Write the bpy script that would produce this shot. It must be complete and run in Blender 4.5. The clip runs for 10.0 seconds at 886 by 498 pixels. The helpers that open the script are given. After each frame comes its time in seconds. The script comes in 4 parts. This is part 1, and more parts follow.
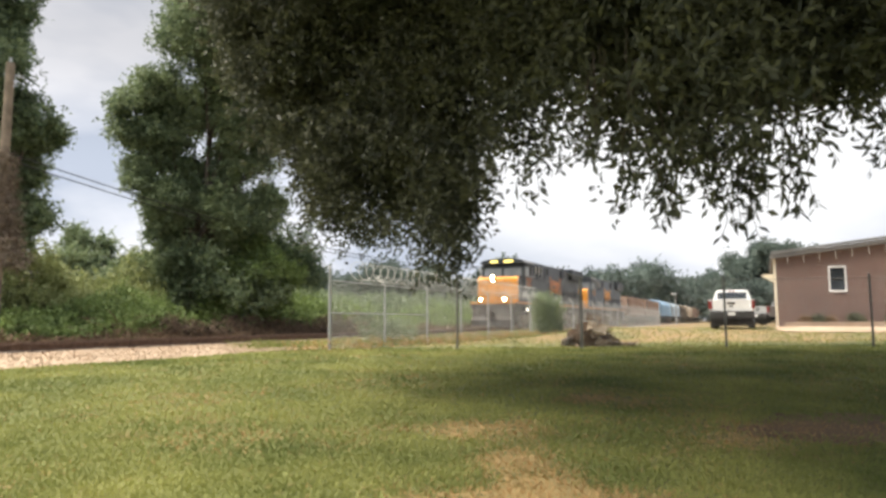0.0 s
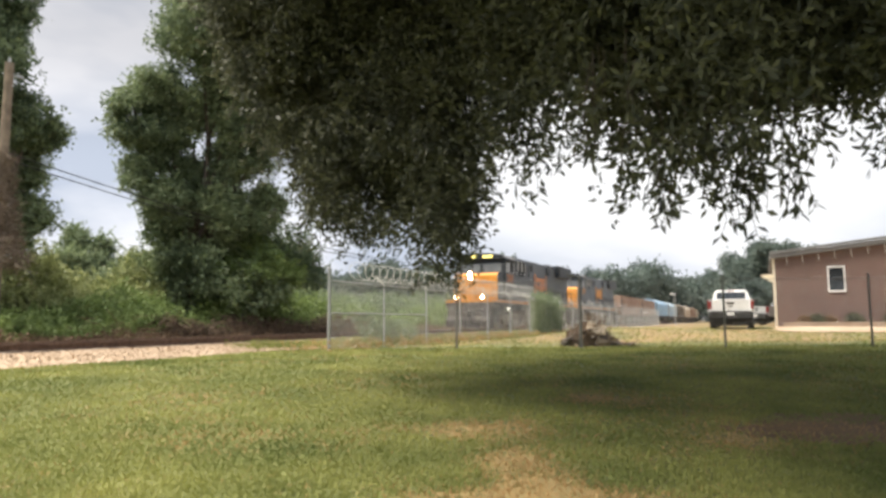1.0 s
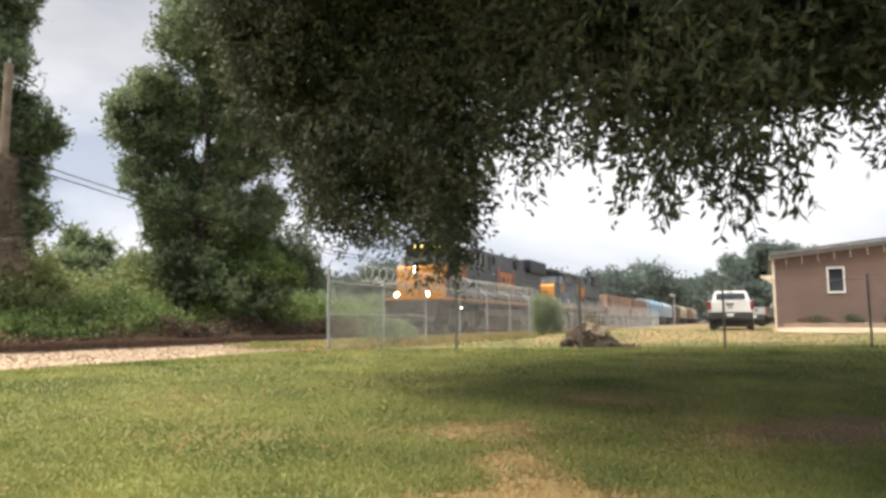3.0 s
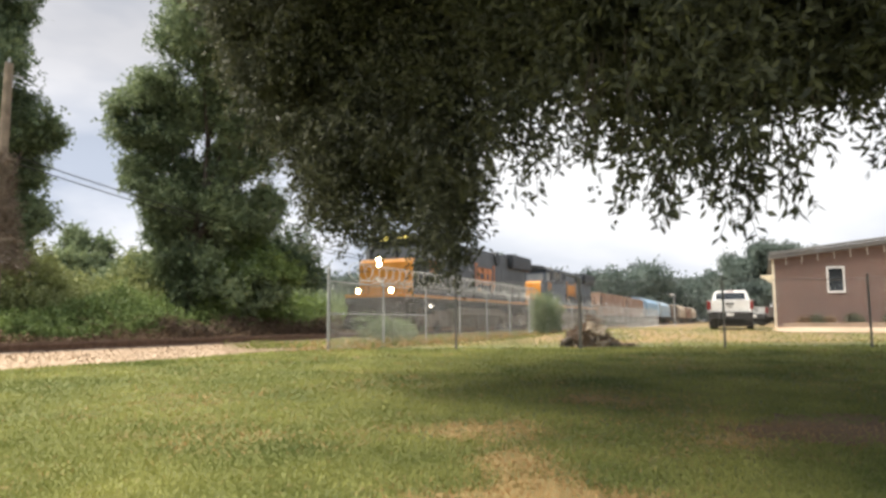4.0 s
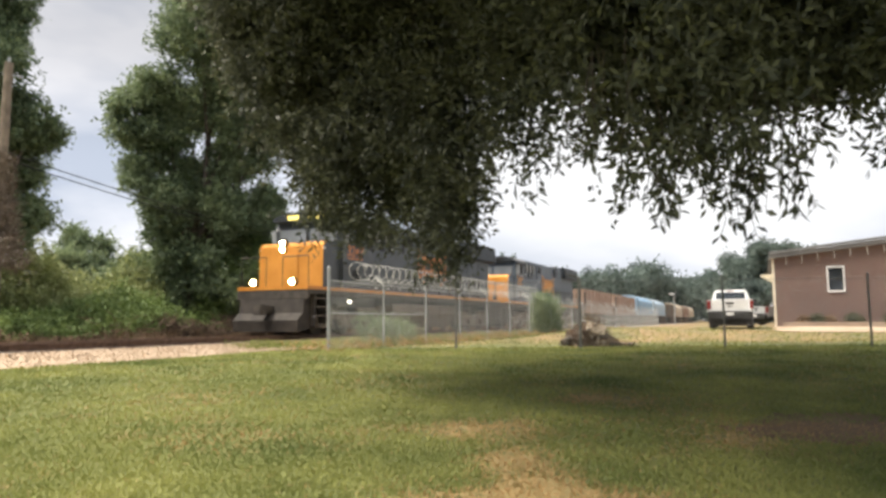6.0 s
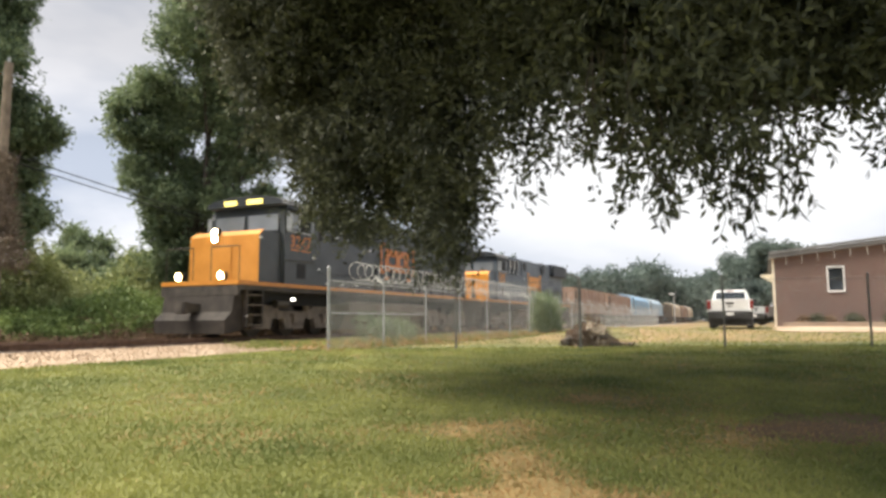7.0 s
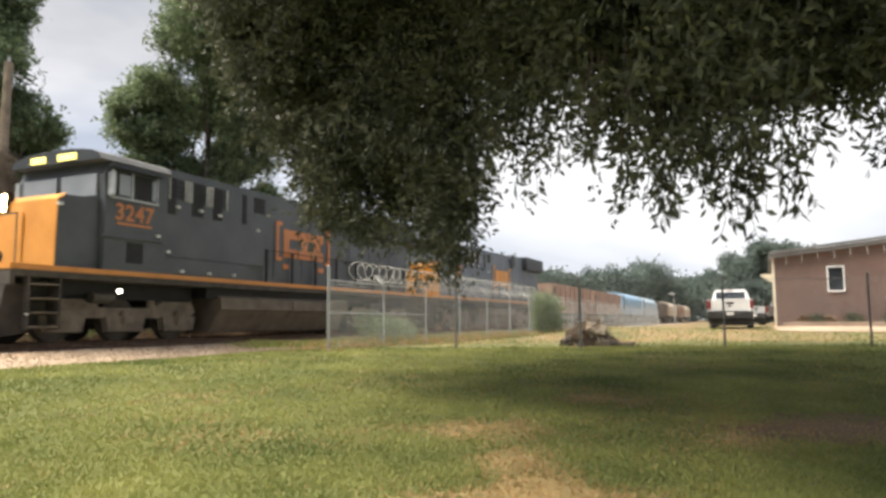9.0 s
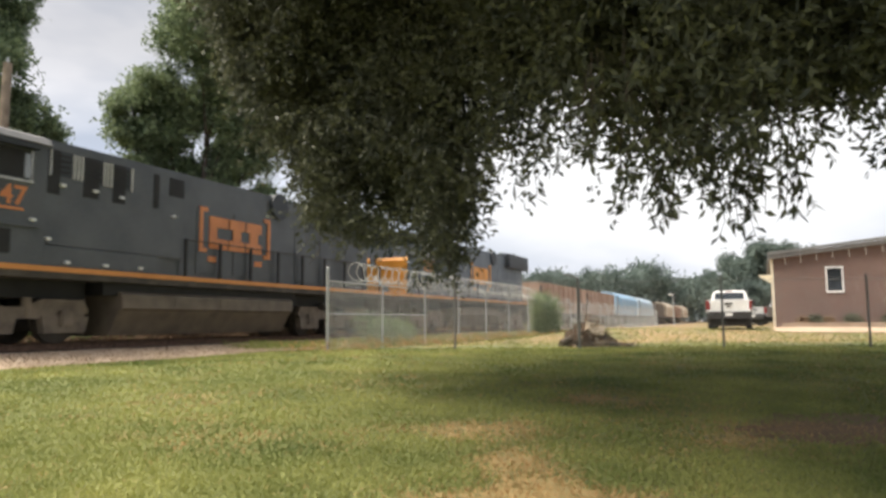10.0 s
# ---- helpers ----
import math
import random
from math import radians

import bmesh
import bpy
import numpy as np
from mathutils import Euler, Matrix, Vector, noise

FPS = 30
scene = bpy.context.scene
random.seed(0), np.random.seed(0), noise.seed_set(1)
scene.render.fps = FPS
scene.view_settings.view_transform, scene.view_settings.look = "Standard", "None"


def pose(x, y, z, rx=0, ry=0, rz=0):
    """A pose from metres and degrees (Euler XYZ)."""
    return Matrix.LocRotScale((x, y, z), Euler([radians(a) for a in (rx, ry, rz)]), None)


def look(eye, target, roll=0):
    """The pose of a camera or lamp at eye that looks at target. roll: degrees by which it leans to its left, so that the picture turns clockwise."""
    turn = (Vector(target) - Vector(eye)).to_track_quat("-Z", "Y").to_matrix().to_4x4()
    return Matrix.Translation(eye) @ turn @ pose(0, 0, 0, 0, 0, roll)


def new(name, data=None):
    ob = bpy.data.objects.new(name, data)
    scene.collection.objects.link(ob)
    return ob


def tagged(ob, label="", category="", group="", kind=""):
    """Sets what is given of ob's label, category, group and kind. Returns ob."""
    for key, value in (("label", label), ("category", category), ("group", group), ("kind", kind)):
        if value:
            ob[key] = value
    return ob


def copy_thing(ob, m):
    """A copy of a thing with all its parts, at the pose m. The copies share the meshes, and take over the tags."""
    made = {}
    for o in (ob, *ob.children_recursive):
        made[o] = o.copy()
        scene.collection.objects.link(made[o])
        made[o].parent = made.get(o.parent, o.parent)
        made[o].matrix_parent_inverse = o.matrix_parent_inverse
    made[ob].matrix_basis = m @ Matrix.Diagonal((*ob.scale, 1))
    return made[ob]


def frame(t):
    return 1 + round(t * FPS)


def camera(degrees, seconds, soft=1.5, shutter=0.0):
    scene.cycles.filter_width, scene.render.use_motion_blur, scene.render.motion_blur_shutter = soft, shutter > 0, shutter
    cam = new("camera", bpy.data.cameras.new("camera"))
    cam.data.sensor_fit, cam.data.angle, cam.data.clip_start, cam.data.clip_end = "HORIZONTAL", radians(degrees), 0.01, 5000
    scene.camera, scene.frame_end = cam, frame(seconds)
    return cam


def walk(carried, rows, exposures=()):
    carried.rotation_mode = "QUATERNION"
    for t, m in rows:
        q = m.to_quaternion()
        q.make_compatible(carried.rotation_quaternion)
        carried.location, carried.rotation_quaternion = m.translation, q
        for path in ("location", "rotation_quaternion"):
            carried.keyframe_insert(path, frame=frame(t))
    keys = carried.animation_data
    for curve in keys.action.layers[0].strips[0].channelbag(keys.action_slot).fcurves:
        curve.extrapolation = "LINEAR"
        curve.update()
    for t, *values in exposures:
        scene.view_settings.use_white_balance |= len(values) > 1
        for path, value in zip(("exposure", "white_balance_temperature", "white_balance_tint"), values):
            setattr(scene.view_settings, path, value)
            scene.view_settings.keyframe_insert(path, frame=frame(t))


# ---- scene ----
# ---- camera: hand-held, standing almost still on the lawn ----
cam = camera(64.8, 10.0, soft=3.1, shutter=0.5)
EYE = Vector((0.0, 0.0, 1.25))
SHAKE = [(0, .06, 0), (.5, 0, -.11), (1, 0, 0), (1.5, 0, .02), (2, 0, 0), (2.5, -.02, .09), (4, -.04, .05), (4.5, -.02, .04),
         (5, -.04, .02), (5.5, -.04, 0), (7, -.04, 0), (7.5, -.06, .02), (8, -.04, -.02), (8.5, -.06, -.02), (9, -.04, -.02),
         (9.5, -.06, .06), (10, -.12, .04)]
rows = []
for t, yaw, tilt in SHAKE:
    a, b = radians(yaw), radians(5.97 + tilt)
    rows.append((t, look(EYE, EYE + Vector((-math.sin(a) * math.cos(b), math.cos(a) * math.cos(b), math.sin(b))), -0.38)))
walk(cam, rows, [(0.0, 0.36), (10.0, 0.36)])

# ---- plan: the track runs past on a straight line ----
TURN = radians(24.0)
ALONG = Vector((math.sin(TURN), math.cos(TURN), 0))      # away from the camera, along the rails
TOWARD = Vector((math.cos(TURN), -math.sin(TURN), 0))    # across the rails, to the lawn
TRACK = 15.2                                             # from the camera to the track's middle
RAIL_Z = 0.84


def on_track(s, off=0.0, z=0.0):
    return ALONG * s - TOWARD * (TRACK - off) + Vector((0, 0, z))


def smooth(a, b, v):
    u = min(1.0, max(0.0, (v - a) / (b - a)))
    return u * u * (3 - 2 * u)


def ground_z(x, y):
    q = -(x * TOWARD.x + y * TOWARD.y)
    rise = 0.56 * smooth(-4, 21, y) + 0.30 * smooth(22, 36, y)
    w = smooth(7.0, 10.5, q)
    z = rise * (1 - w) + 0.50 * w
    z += 0.5 * smooth(18.5, 23, q)
    return z + 0.03 * noise.noise((x * .35, y * .35, 0)) * smooth(2, 6, y)


# ---- sky and sun: an overcast evening, brightest low over the far end of the track ----
SUN_TURN, SUN_UP = radians(-97), radians(61)       # high behind thin cloud, over the left shoulder
GLOW_TURN, GLOW_UP = radians(19), radians(15)        # the thinnest cloud
world = bpy.data.worlds.new("world")
scene.world = world
world.use_nodes = True
nt = world.node_tree
nt.nodes.clear()


def wn(kind, **kw):
    n = nt.nodes.new(kind)
    for k, v in kw.items():
        if k == "blend_type":
            n.blend_type = v
        elif k == "operation":
            n.operation = v
        elif k == "data_type":
            n.data_type = v
    return n


sky = wn("ShaderNodeTexSky")
sky.sky_type, sky.sun_disc, sky.sun_elevation, sky.sun_rotation = "NISHITA", False, SUN_UP, SUN_TURN
sky.dust_density, sky.air_density = 3.0, 1.2
coord = wn("ShaderNodeTexCoord")
stretch = wn("ShaderNodeMapping")
stretch.inputs["Scale"].default_value = (1.0, 1.0, 2.6)
nt.links.new(coord.outputs["Generated"], stretch.inputs["Vector"])
clouds = wn("ShaderNodeTexNoise")
clouds.inputs["Scale"].default_value, clouds.inputs["Detail"].default_value = 2.6, 5.0
nt.links.new(stretch.outputs["Vector"], clouds.inputs["Vector"])
cloud_ramp = wn("ShaderNodeValToRGB")
cloud_ramp.color_ramp.elements[0].position, cloud_ramp.color_ramp.elements[0].color = 0.40, (3.6, 3.95, 4.7, 1)
cloud_ramp.color_ramp.elements[1].position, cloud_ramp.color_ramp.elements[1].color = 0.62, (6.8, 6.75, 7.0, 1)
nt.links.new(clouds.outputs["Fac"], cloud_ramp.inputs["Fac"])
toward_sun = wn("ShaderNodeVectorMath", operation="DOT_PRODUCT")
toward_sun.inputs[1].default_value = (math.sin(GLOW_TURN) * math.cos(GLOW_UP), math.cos(GLOW_TURN) * math.cos(GLOW_UP), math.sin(GLOW_UP))
nt.links.new(coord.outputs["Generated"], toward_sun.inputs[0])
glow = wn("ShaderNodeMapRange")
glow.interpolation_type = "SMOOTHSTEP"
glow.inputs["From Min"].default_value, glow.inputs["From Max"].default_value = 0.915, 0.990
glow.inputs["To Min"].default_value, glow.inputs["To Max"].default_value = 0.0, 1.0
nt.links.new(toward_sun.outputs["Value"], glow.inputs["Value"])
bright = wn("ShaderNodeMix", data_type="RGBA")
haze = wn("ShaderNodeMapRange")          # it fades into the murk over the horizon
haze.interpolation_type = "SMOOTHSTEP"
haze.inputs["From Min"].default_value, haze.inputs["From Max"].default_value = 0.045, 0.15
faded = wn("ShaderNodeMath", operation="MULTIPLY")
nt.links.new(glow.outputs["Result"], faded.inputs[0])
nt.links.new(haze.outputs["Result"], faded.inputs[1])
nt.links.new(faded.outputs[0], bright.inputs[0])
height = wn("ShaderNodeSeparateXYZ")
nt.links.new(coord.outputs["Generated"], height.inputs[0])
rise = wn("ShaderNodeMapRange")          # an overcast sky is about three times as bright overhead as low down
rise.inputs["From Min"].default_value, rise.inputs["From Max"].default_value = 0.42, 1.0
rise.inputs["To Min"].default_value, rise.inputs["To Max"].default_value = 1.0, 3.0
nt.links.new(height.outputs["Z"], rise.inputs["Value"])
nt.links.new(height.outputs["Z"], haze.inputs["Value"])
lifted = wn("ShaderNodeVectorMath", operation="SCALE")
nt.links.new(cloud_ramp.outputs["Color"], lifted.inputs[0])
nt.links.new(rise.outputs["Result"], lifted.inputs["Scale"])
low = wn("ShaderNodeMapRange")           # a paler belt of cloud above the horizon
low.interpolation_type = "SMOOTHSTEP"
low.inputs["From Min"].default_value, low.inputs["From Max"].default_value = 0.19, 0.37
low.inputs["To Min"].default_value, low.inputs["To Max"].default_value = 1.38, 0.86
nt.links.new(height.outputs["Z"], low.inputs["Value"])
belt = wn("ShaderNodeVectorMath", operation="SCALE")
nt.links.new(lifted.outputs["Vector"], belt.inputs[0])
nt.links.new(low.outputs["Result"], belt.inputs["Scale"])
nt.links.new(belt.outputs["Vector"], bright.inputs[6])
bright.inputs[7].default_value = (9.4, 9.35, 9.4, 1)
cover = wn("ShaderNodeMix", data_type="RGBA")
cover.inputs[0].default_value = 0.92
nt.links.new(sky.outputs["Color"], cover.inputs[6])
nt.links.new(bright.outputs[2], cover.inputs[7])
back = wn("ShaderNodeBackground")
back.inputs["Strength"].default_value = 0.10
nt.links.new(cover.outputs[2], back.inputs["Color"])
nt.links.new(back.outputs["Background"], wn("ShaderNodeOutputWorld").inputs["Surface"])

sun_data = bpy.data.lights.new("sun", "SUN")
sun_data.energy, sun_data.angle, sun_data.color = 6.4, radians(38), (1.0, 0.92, 0.78)
sun = new("sun", sun_data)
sun.matrix_world = look((math.sin(SUN_TURN) * 40, math.cos(SUN_TURN) * 40, 40 * math.tan(SUN_UP)), (0, 0, 0))


# ---- materials ----
def material(name, dark, light, rough=0.8, scale=6.0, metal=0.0, bump=0.2, fine=60.0, coords="Object", per=0.0, emit=None, spec=0.5, sheer=0.0):
    """Two scales of grain between two colours, with a fine relief; per: how much single pieces differ."""
    m = bpy.data.materials.new(name)
    m.use_nodes = True
    t = m.node_tree
    b = t.nodes["Principled BSDF"]
    b.inputs["Roughness"].default_value, b.inputs["Metallic"].default_value = rough, metal
    b.inputs["Specular IOR Level"].default_value = spec
    c = t.nodes.new("ShaderNodeTexCoord")
    n1, n2 = t.nodes.new("ShaderNodeTexNoise"), t.nodes.new("ShaderNodeTexNoise")
    n1.inputs["Scale"].default_value, n1.inputs["Detail"].default_value = scale, 4
    n2.inputs["Scale"].default_value, n2.inputs["Detail"].default_value = fine, 3
    t.links.new(c.outputs[coords], n1.inputs["Vector"])
    t.links.new(c.outputs[coords], n2.inputs["Vector"])
    mix = t.nodes.new("ShaderNodeMath")
    mix.operation = "MULTIPLY_ADD"
    mix.inputs[1].default_value = 0.45
    t.links.new(n2.outputs["Fac"], mix.inputs[0])
    half = t.nodes.new("ShaderNodeMath")
    half.operation = "MULTIPLY_ADD"
    half.inputs[1].default_value, half.inputs[2].default_value = 1.4, -0.42
    t.links.new(n1.outputs["Fac"], half.inputs[0])
    t.links.new(half.outputs[0], mix.inputs[2])
    last = mix.outputs[0]
    if per:
        g = t.nodes.new("ShaderNodeNewGeometry")
        add = t.nodes.new("ShaderNodeMath")
        add.operation = "MULTIPLY_ADD"
        add.inputs[1].default_value = per
        t.links.new(g.outputs["Random Per Island"], add.inputs[0])
        t.links.new(last, add.inputs[2])
        shift = t.nodes.new("ShaderNodeMath")
        shift.operation = "SUBTRACT"
        shift.inputs[1].default_value = per / 2
        t.links.new(add.outputs[0], shift.inputs[0])
        last = shift.outputs[0]
    ramp = t.nodes.new("ShaderNodeValToRGB")
    ramp.color_ramp.elements[0].position, ramp.color_ramp.elements[1].position = 0.2, 0.8
    ramp.color_ramp.elements[0].color, ramp.color_ramp.elements[1].color = (*dark, 1), (*light, 1)
    t.links.new(last, ramp.inputs["Fac"])
    t.links.new(ramp.outputs["Color"], b.inputs["Base Color"])
    if bump:
        bu = t.nodes.new("ShaderNodeBump")
        bu.inputs["Strength"].default_value, bu.inputs["Distance"].default_value = bump, 0.02
        t.links.new(n2.outputs["Fac"], bu.inputs["Height"])
        t.links.new(bu.outputs["Normal"], b.inputs["Normal"])
    if emit:
        b.inputs["Emission Color"].default_value, b.inputs["Emission Strength"].default_value = (*emit[:3], 1), emit[3]
    if sheer:
        tr, ms = t.nodes.new("ShaderNodeBsdfTranslucent"), t.nodes.new("ShaderNodeMixShader")
        ms.inputs[0].default_value = sheer
        t.links.new(ramp.outputs["Color"], tr.inputs["Color"])
        out = t.nodes["Material Output"]
        t.links.new(b.outputs[0], ms.inputs[1])
        t.links.new(tr.outputs[0], ms.inputs[2])
        t.links.new(ms.outputs[0], out.inputs["Surface"])
    return m


M = dict(
    gravel=material("gravel", (.385, .285, .195), (.48, .365, .26), .95, 3, bump=.4, fine=40, per=.1),
    bed=material("old_ballast", (.20, .16, .13), (.42, .35, .28), .95, 2, bump=.6, fine=30),
    sleeper=material("sleeper_wood", (.05, .04, .03), (.13, .10, .08), .9, 3, bump=.4, fine=50),
    rail=material("rail_steel", (.10, .06, .04), (.22, .14, .10), .6, 8, .6, .2, 80),
    navy=material("dark_blue_paint", (.054, .061, .068), (.095, .102, .109), .42, 1.2, bump=.05, fine=25),
    # paler copy of the blue: haze and fence veil put into the colour
    navy2=material("hazed_blue_paint", (.085, .105, .135), (.15, .175, .20), .5, 1.2, bump=.05, fine=25),
    yellow=material("yellow_paint", (.62, .25, .035), (.76, .33, .06), .4, 1.5, bump=.05, fine=25),
    orange=material("orange_lettering", (.52, .18, .06), (.66, .25, .09), .5, 2, bump=0),
    under=material("greasy_underframe", (.035, .030, .026), (.10, .085, .07), .75, 3, bump=.3, fine=40),
    truckframe=material("dusty_bogie_steel", (.115, .092, .072), (.24, .195, .15), .8, 3, bump=.3, fine=40),
    black=material("black_opening", (.008, .008, .009), (.02, .02, .02), .7, 3, bump=0),
    lamp=material("headlight_lens", (.9, .8, .6), (.9, .8, .6), .2, 3, bump=0, emit=(1.0, .80, .45, 60)),
    ditch=material("ditch_light_lens", (.9, .8, .6), (.9, .8, .6), .2, 3, bump=0, emit=(1.0, .80, .45, 40)),
    board=material("lit_number_board", (.9, .8, .4), (.9, .8, .4), .3, 3, bump=0, emit=(1.0, .80, .12, 1.25)),
    glint=material("lit_step_lamp", (.9, .9, .8), (.9, .9, .8), .2, 3, bump=0, emit=(1.0, .95, .8, 5)),
    white=material("white_paint", (.62, .62, .62), (.80, .80, .79), .35, 2, bump=.03),
    grey=material("galvanised_steel", (.34, .35, .35), (.52, .53, .53), .5, 5, .5, .1, 90),
    darkpost=material("weathered_dark_post", (.13, .13, .125), (.23, .23, .215), .6, 5, .4, .1, 90),
    wire=material("chain_link_wire", (.46, .47, .46), (.60, .61, .60), .5, 5, .4, 0),
    # paler than the plain steel: the sky's sheen is put into the colour
    arm=material("sky_paled_galvanised", (.52, .52, .49), (.68, .67, .63), .5, 5, .2, 0),
    fascia=material("grey_metal_fascia", (.16, .155, .155), (.24, .235, .23), .5, 1, bump=.05),
    cream=material("cream_trim", (.62, .55, .42), (.75, .68, .54), .6, 2, bump=.05),
    # the light base colour stands in for reflected sky
    pane=material("sky_tinted_window_glass", (.20, .21, .22), (.28, .29, .30), .05, 1, bump=0, spec=1.0),
    navyd=material("darker_blue_paint", (.018, .022, .028), (.032, .038, .045), .5, 1.2, bump=.05),
    trimgrey=material("dark_grey_gutter", (.13, .13, .13), (.20, .20, .20), .5, 1, bump=.05),
    truckgrey=material("silver_grey_car_paint", (.30, .31, .32), (.40, .41, .42), .35, 2, bump=.02),
    # reflector ring whose orange glow is added for the lamps' halo
    reflector=material("reflector_with_halo", (.8, .5, .2), (.8, .5, .2), .3, 3, bump=0, emit=(1.0, .50, .12, 1.6)),
    # the light tone stands in for sky reflected along the roof
    roofgrey=material("sky_paled_cab_roof", (.15, .145, .135), (.27, .255, .235), .45, 1.5, bump=.05),
    brush=material("dark_brush", (.038, .024, .015), (.115, .072, .044), .9, 3, bump=.3, per=.4),
    drive=material("pale_tan_drive", (.32, .22, .14), (.48, .36, .25), .95, .8, bump=.3, fine=20),
    stripe=material("orange_yellow_stripe", (.56, .22, .045), (.70, .29, .07), .45, 2, bump=.03),
    tank=material("dusty_brown_tank", (.105, .084, .062), (.185, .150, .112), .75, 2, bump=.15, fine=30),
    tangle=material("brown_vine_tangle", (.075, .052, .034), (.23, .165, .112), .9, 3, bump=.3, per=.5),
    plow=material("grimy_black_plow", (.020, .016, .013), (.055, .044, .036), .8, 3, bump=.3, fine=40),
    strip=material("pale_grey_strip", (.52, .52, .50), (.66, .65, .62), .6, 2, bump=0),
    soil=material("bare_shaded_soil", (.125, .070, .030), (.215, .130, .054), .95, 1.6, bump=.6, fine=22),
    turf=material("worn_dry_turf", (.21, .165, .066), (.35, .265, .112), .95, 2.5, bump=.5, fine=25),
    glass=material("dark_window_glass", (.02, .025, .03), (.04, .045, .05), .06, 1, bump=0),
    tyre=material("black_rubber", (.012, .012, .012), (.03, .03, .03), .8, 9, bump=.2),
    tail=material("red_tail_lamp", (.20, .03, .03), (.28, .05, .04), .2, 3, bump=0),
    concrete=material("pale_concrete", (.26, .195, .145), (.39, .305, .235), .9, 1.2, bump=.2, fine=30),
    rust=material("rusty_hopper_steel", (.29, .18, .13), (.43, .30, .23), .8, .8, bump=.2, fine=10),
    tarp=material("light_blue_hopper_paint", (.20, .36, .52), (.36, .50, .62), .6, .4, bump=.1),
    paleblue=material("pale_blue_hopper_paint", (.34, .44, .52), (.46, .55, .61), .6, .4, bump=.1),
    tan=material("tan_hopper_paint", (.45, .36, .26), (.60, .50, .38), .7, .6, bump=.1),
    bark=material("oak_bark", (.05, .04, .032), (.14, .11, .09), .95, 5, bump=.8, fine=30),
    leaf=material("oak_leaf", (.050, .058, .040), (.155, .160, .096), .55, 1.5, bump=0, per=.7, sheer=.22, spec=.42),
    leaf2=material("roadside_tree_leaf", (.105, .150, .082), (.285, .345, .185), .6, .4, bump=0, per=.6, sheer=.35),
    vine=material("vine_leaf", (.115, .170, .048), (.30, .39, .130), .6, .5, bump=0, per=.6, sheer=.25),
    shrub=material("pale_shrub_leaf", (.20, .23, .08), (.40, .43, .19), .6, .6, bump=0, per=.5, sheer=.3),
    # bluer, greyer leaf: the haze of distance is put into the colour
    far=material("hazed_far_leaf", (.085, .116, .102), (.145, .185, .155), .8, .15, bump=0, per=.35, sheer=.2),
    dead=material("dead_brush", (.13, .086, .052), (.30, .205, .125), .9, 3, bump=.3, per=.5),
    pole=material("grey_pole_wood", (.16, .12, .09), (.30, .24, .18), .9, 4, bump=.4),
    blade=material("grass_blade", (.115, .155, .038), (.40, .40, .122), .7, .75, bump=0, per=.18, sheer=.3),
    dry=material("dry_grass_blade", (.33, .20, .082), (.58, .38, .17), .8, 1.2, bump=0, per=.3, sheer=.2),
)


# ---- building tools ----
def part(name, bm, mat, parent=None, label=""):
    me = bpy.data.meshes.new(name)
    bm.to_mesh(me)
    bm.free()
    me.materials.append(mat)
    ob = new(name, me)
    ob.parent = parent
    return tagged(ob, label)


def thing(name, label, category, m=None, group="", kind=""):
    ob = new(name)
    ob.empty_display_size = 0.2
    if m is not None:
        ob.matrix_basis = m
    return tagged(ob, label, category, group, kind)


def box(bm, x0, x1, y0, y1, z0, z1, bevel=0.0, m=None):
    r = bmesh.ops.create_cube(bm, size=1.0, matrix=Matrix.LocRotScale(((x0 + x1) / 2, (y0 + y1) / 2, (z0 + z1) / 2), None, (x1 - x0, y1 - y0, z1 - z0)))
    vs = r["verts"]
    if bevel:
        es = list({e for v in vs for e in v.link_edges})
        r = bmesh.ops.bevel(bm, geom=es, offset=bevel, segments=2, affect="EDGES", clamp_overlap=True)
        vs = list({v for f in r["faces"] for v in f.verts} | {v for v in vs if v.is_valid})
    if m is not None:
        bmesh.ops.transform(bm, matrix=m, verts=[v for v in vs if v.is_valid])
    return bm


def rod(bm, a, b, r0, r1=None, sides=8):
    a, b = Vector(a), Vector(b)
    d = b - a
    bmesh.ops.create_cone(bm, cap_ends=True, segments=sides, radius1=r0, radius2=r0 if r1 is None else r1, depth=d.length,
                          matrix=Matrix.Translation((a + b) / 2) @ d.to_track_quat("Z", "Y").to_matrix().to_4x4())
    return bm


def prism(bm, outline, y0, y1):
    """A solid with an outline in x and z, from y0 to y1."""
    a = [bm.verts.new((x, y0, z)) for x, z in outline]
    b = [bm.verts.new((x, y1, z)) for x, z in outline]
    fs = [bm.faces.new(a), bm.faces.new(list(reversed(b)))]
    for i in range(len(a)):
        j = (i + 1) % len(a)
        fs.append(bm.faces.new((a[j], a[i], b[i], b[j])))
    bmesh.ops.recalc_face_normals(bm, faces=fs)
    return bm


def B():
    return bmesh.new()


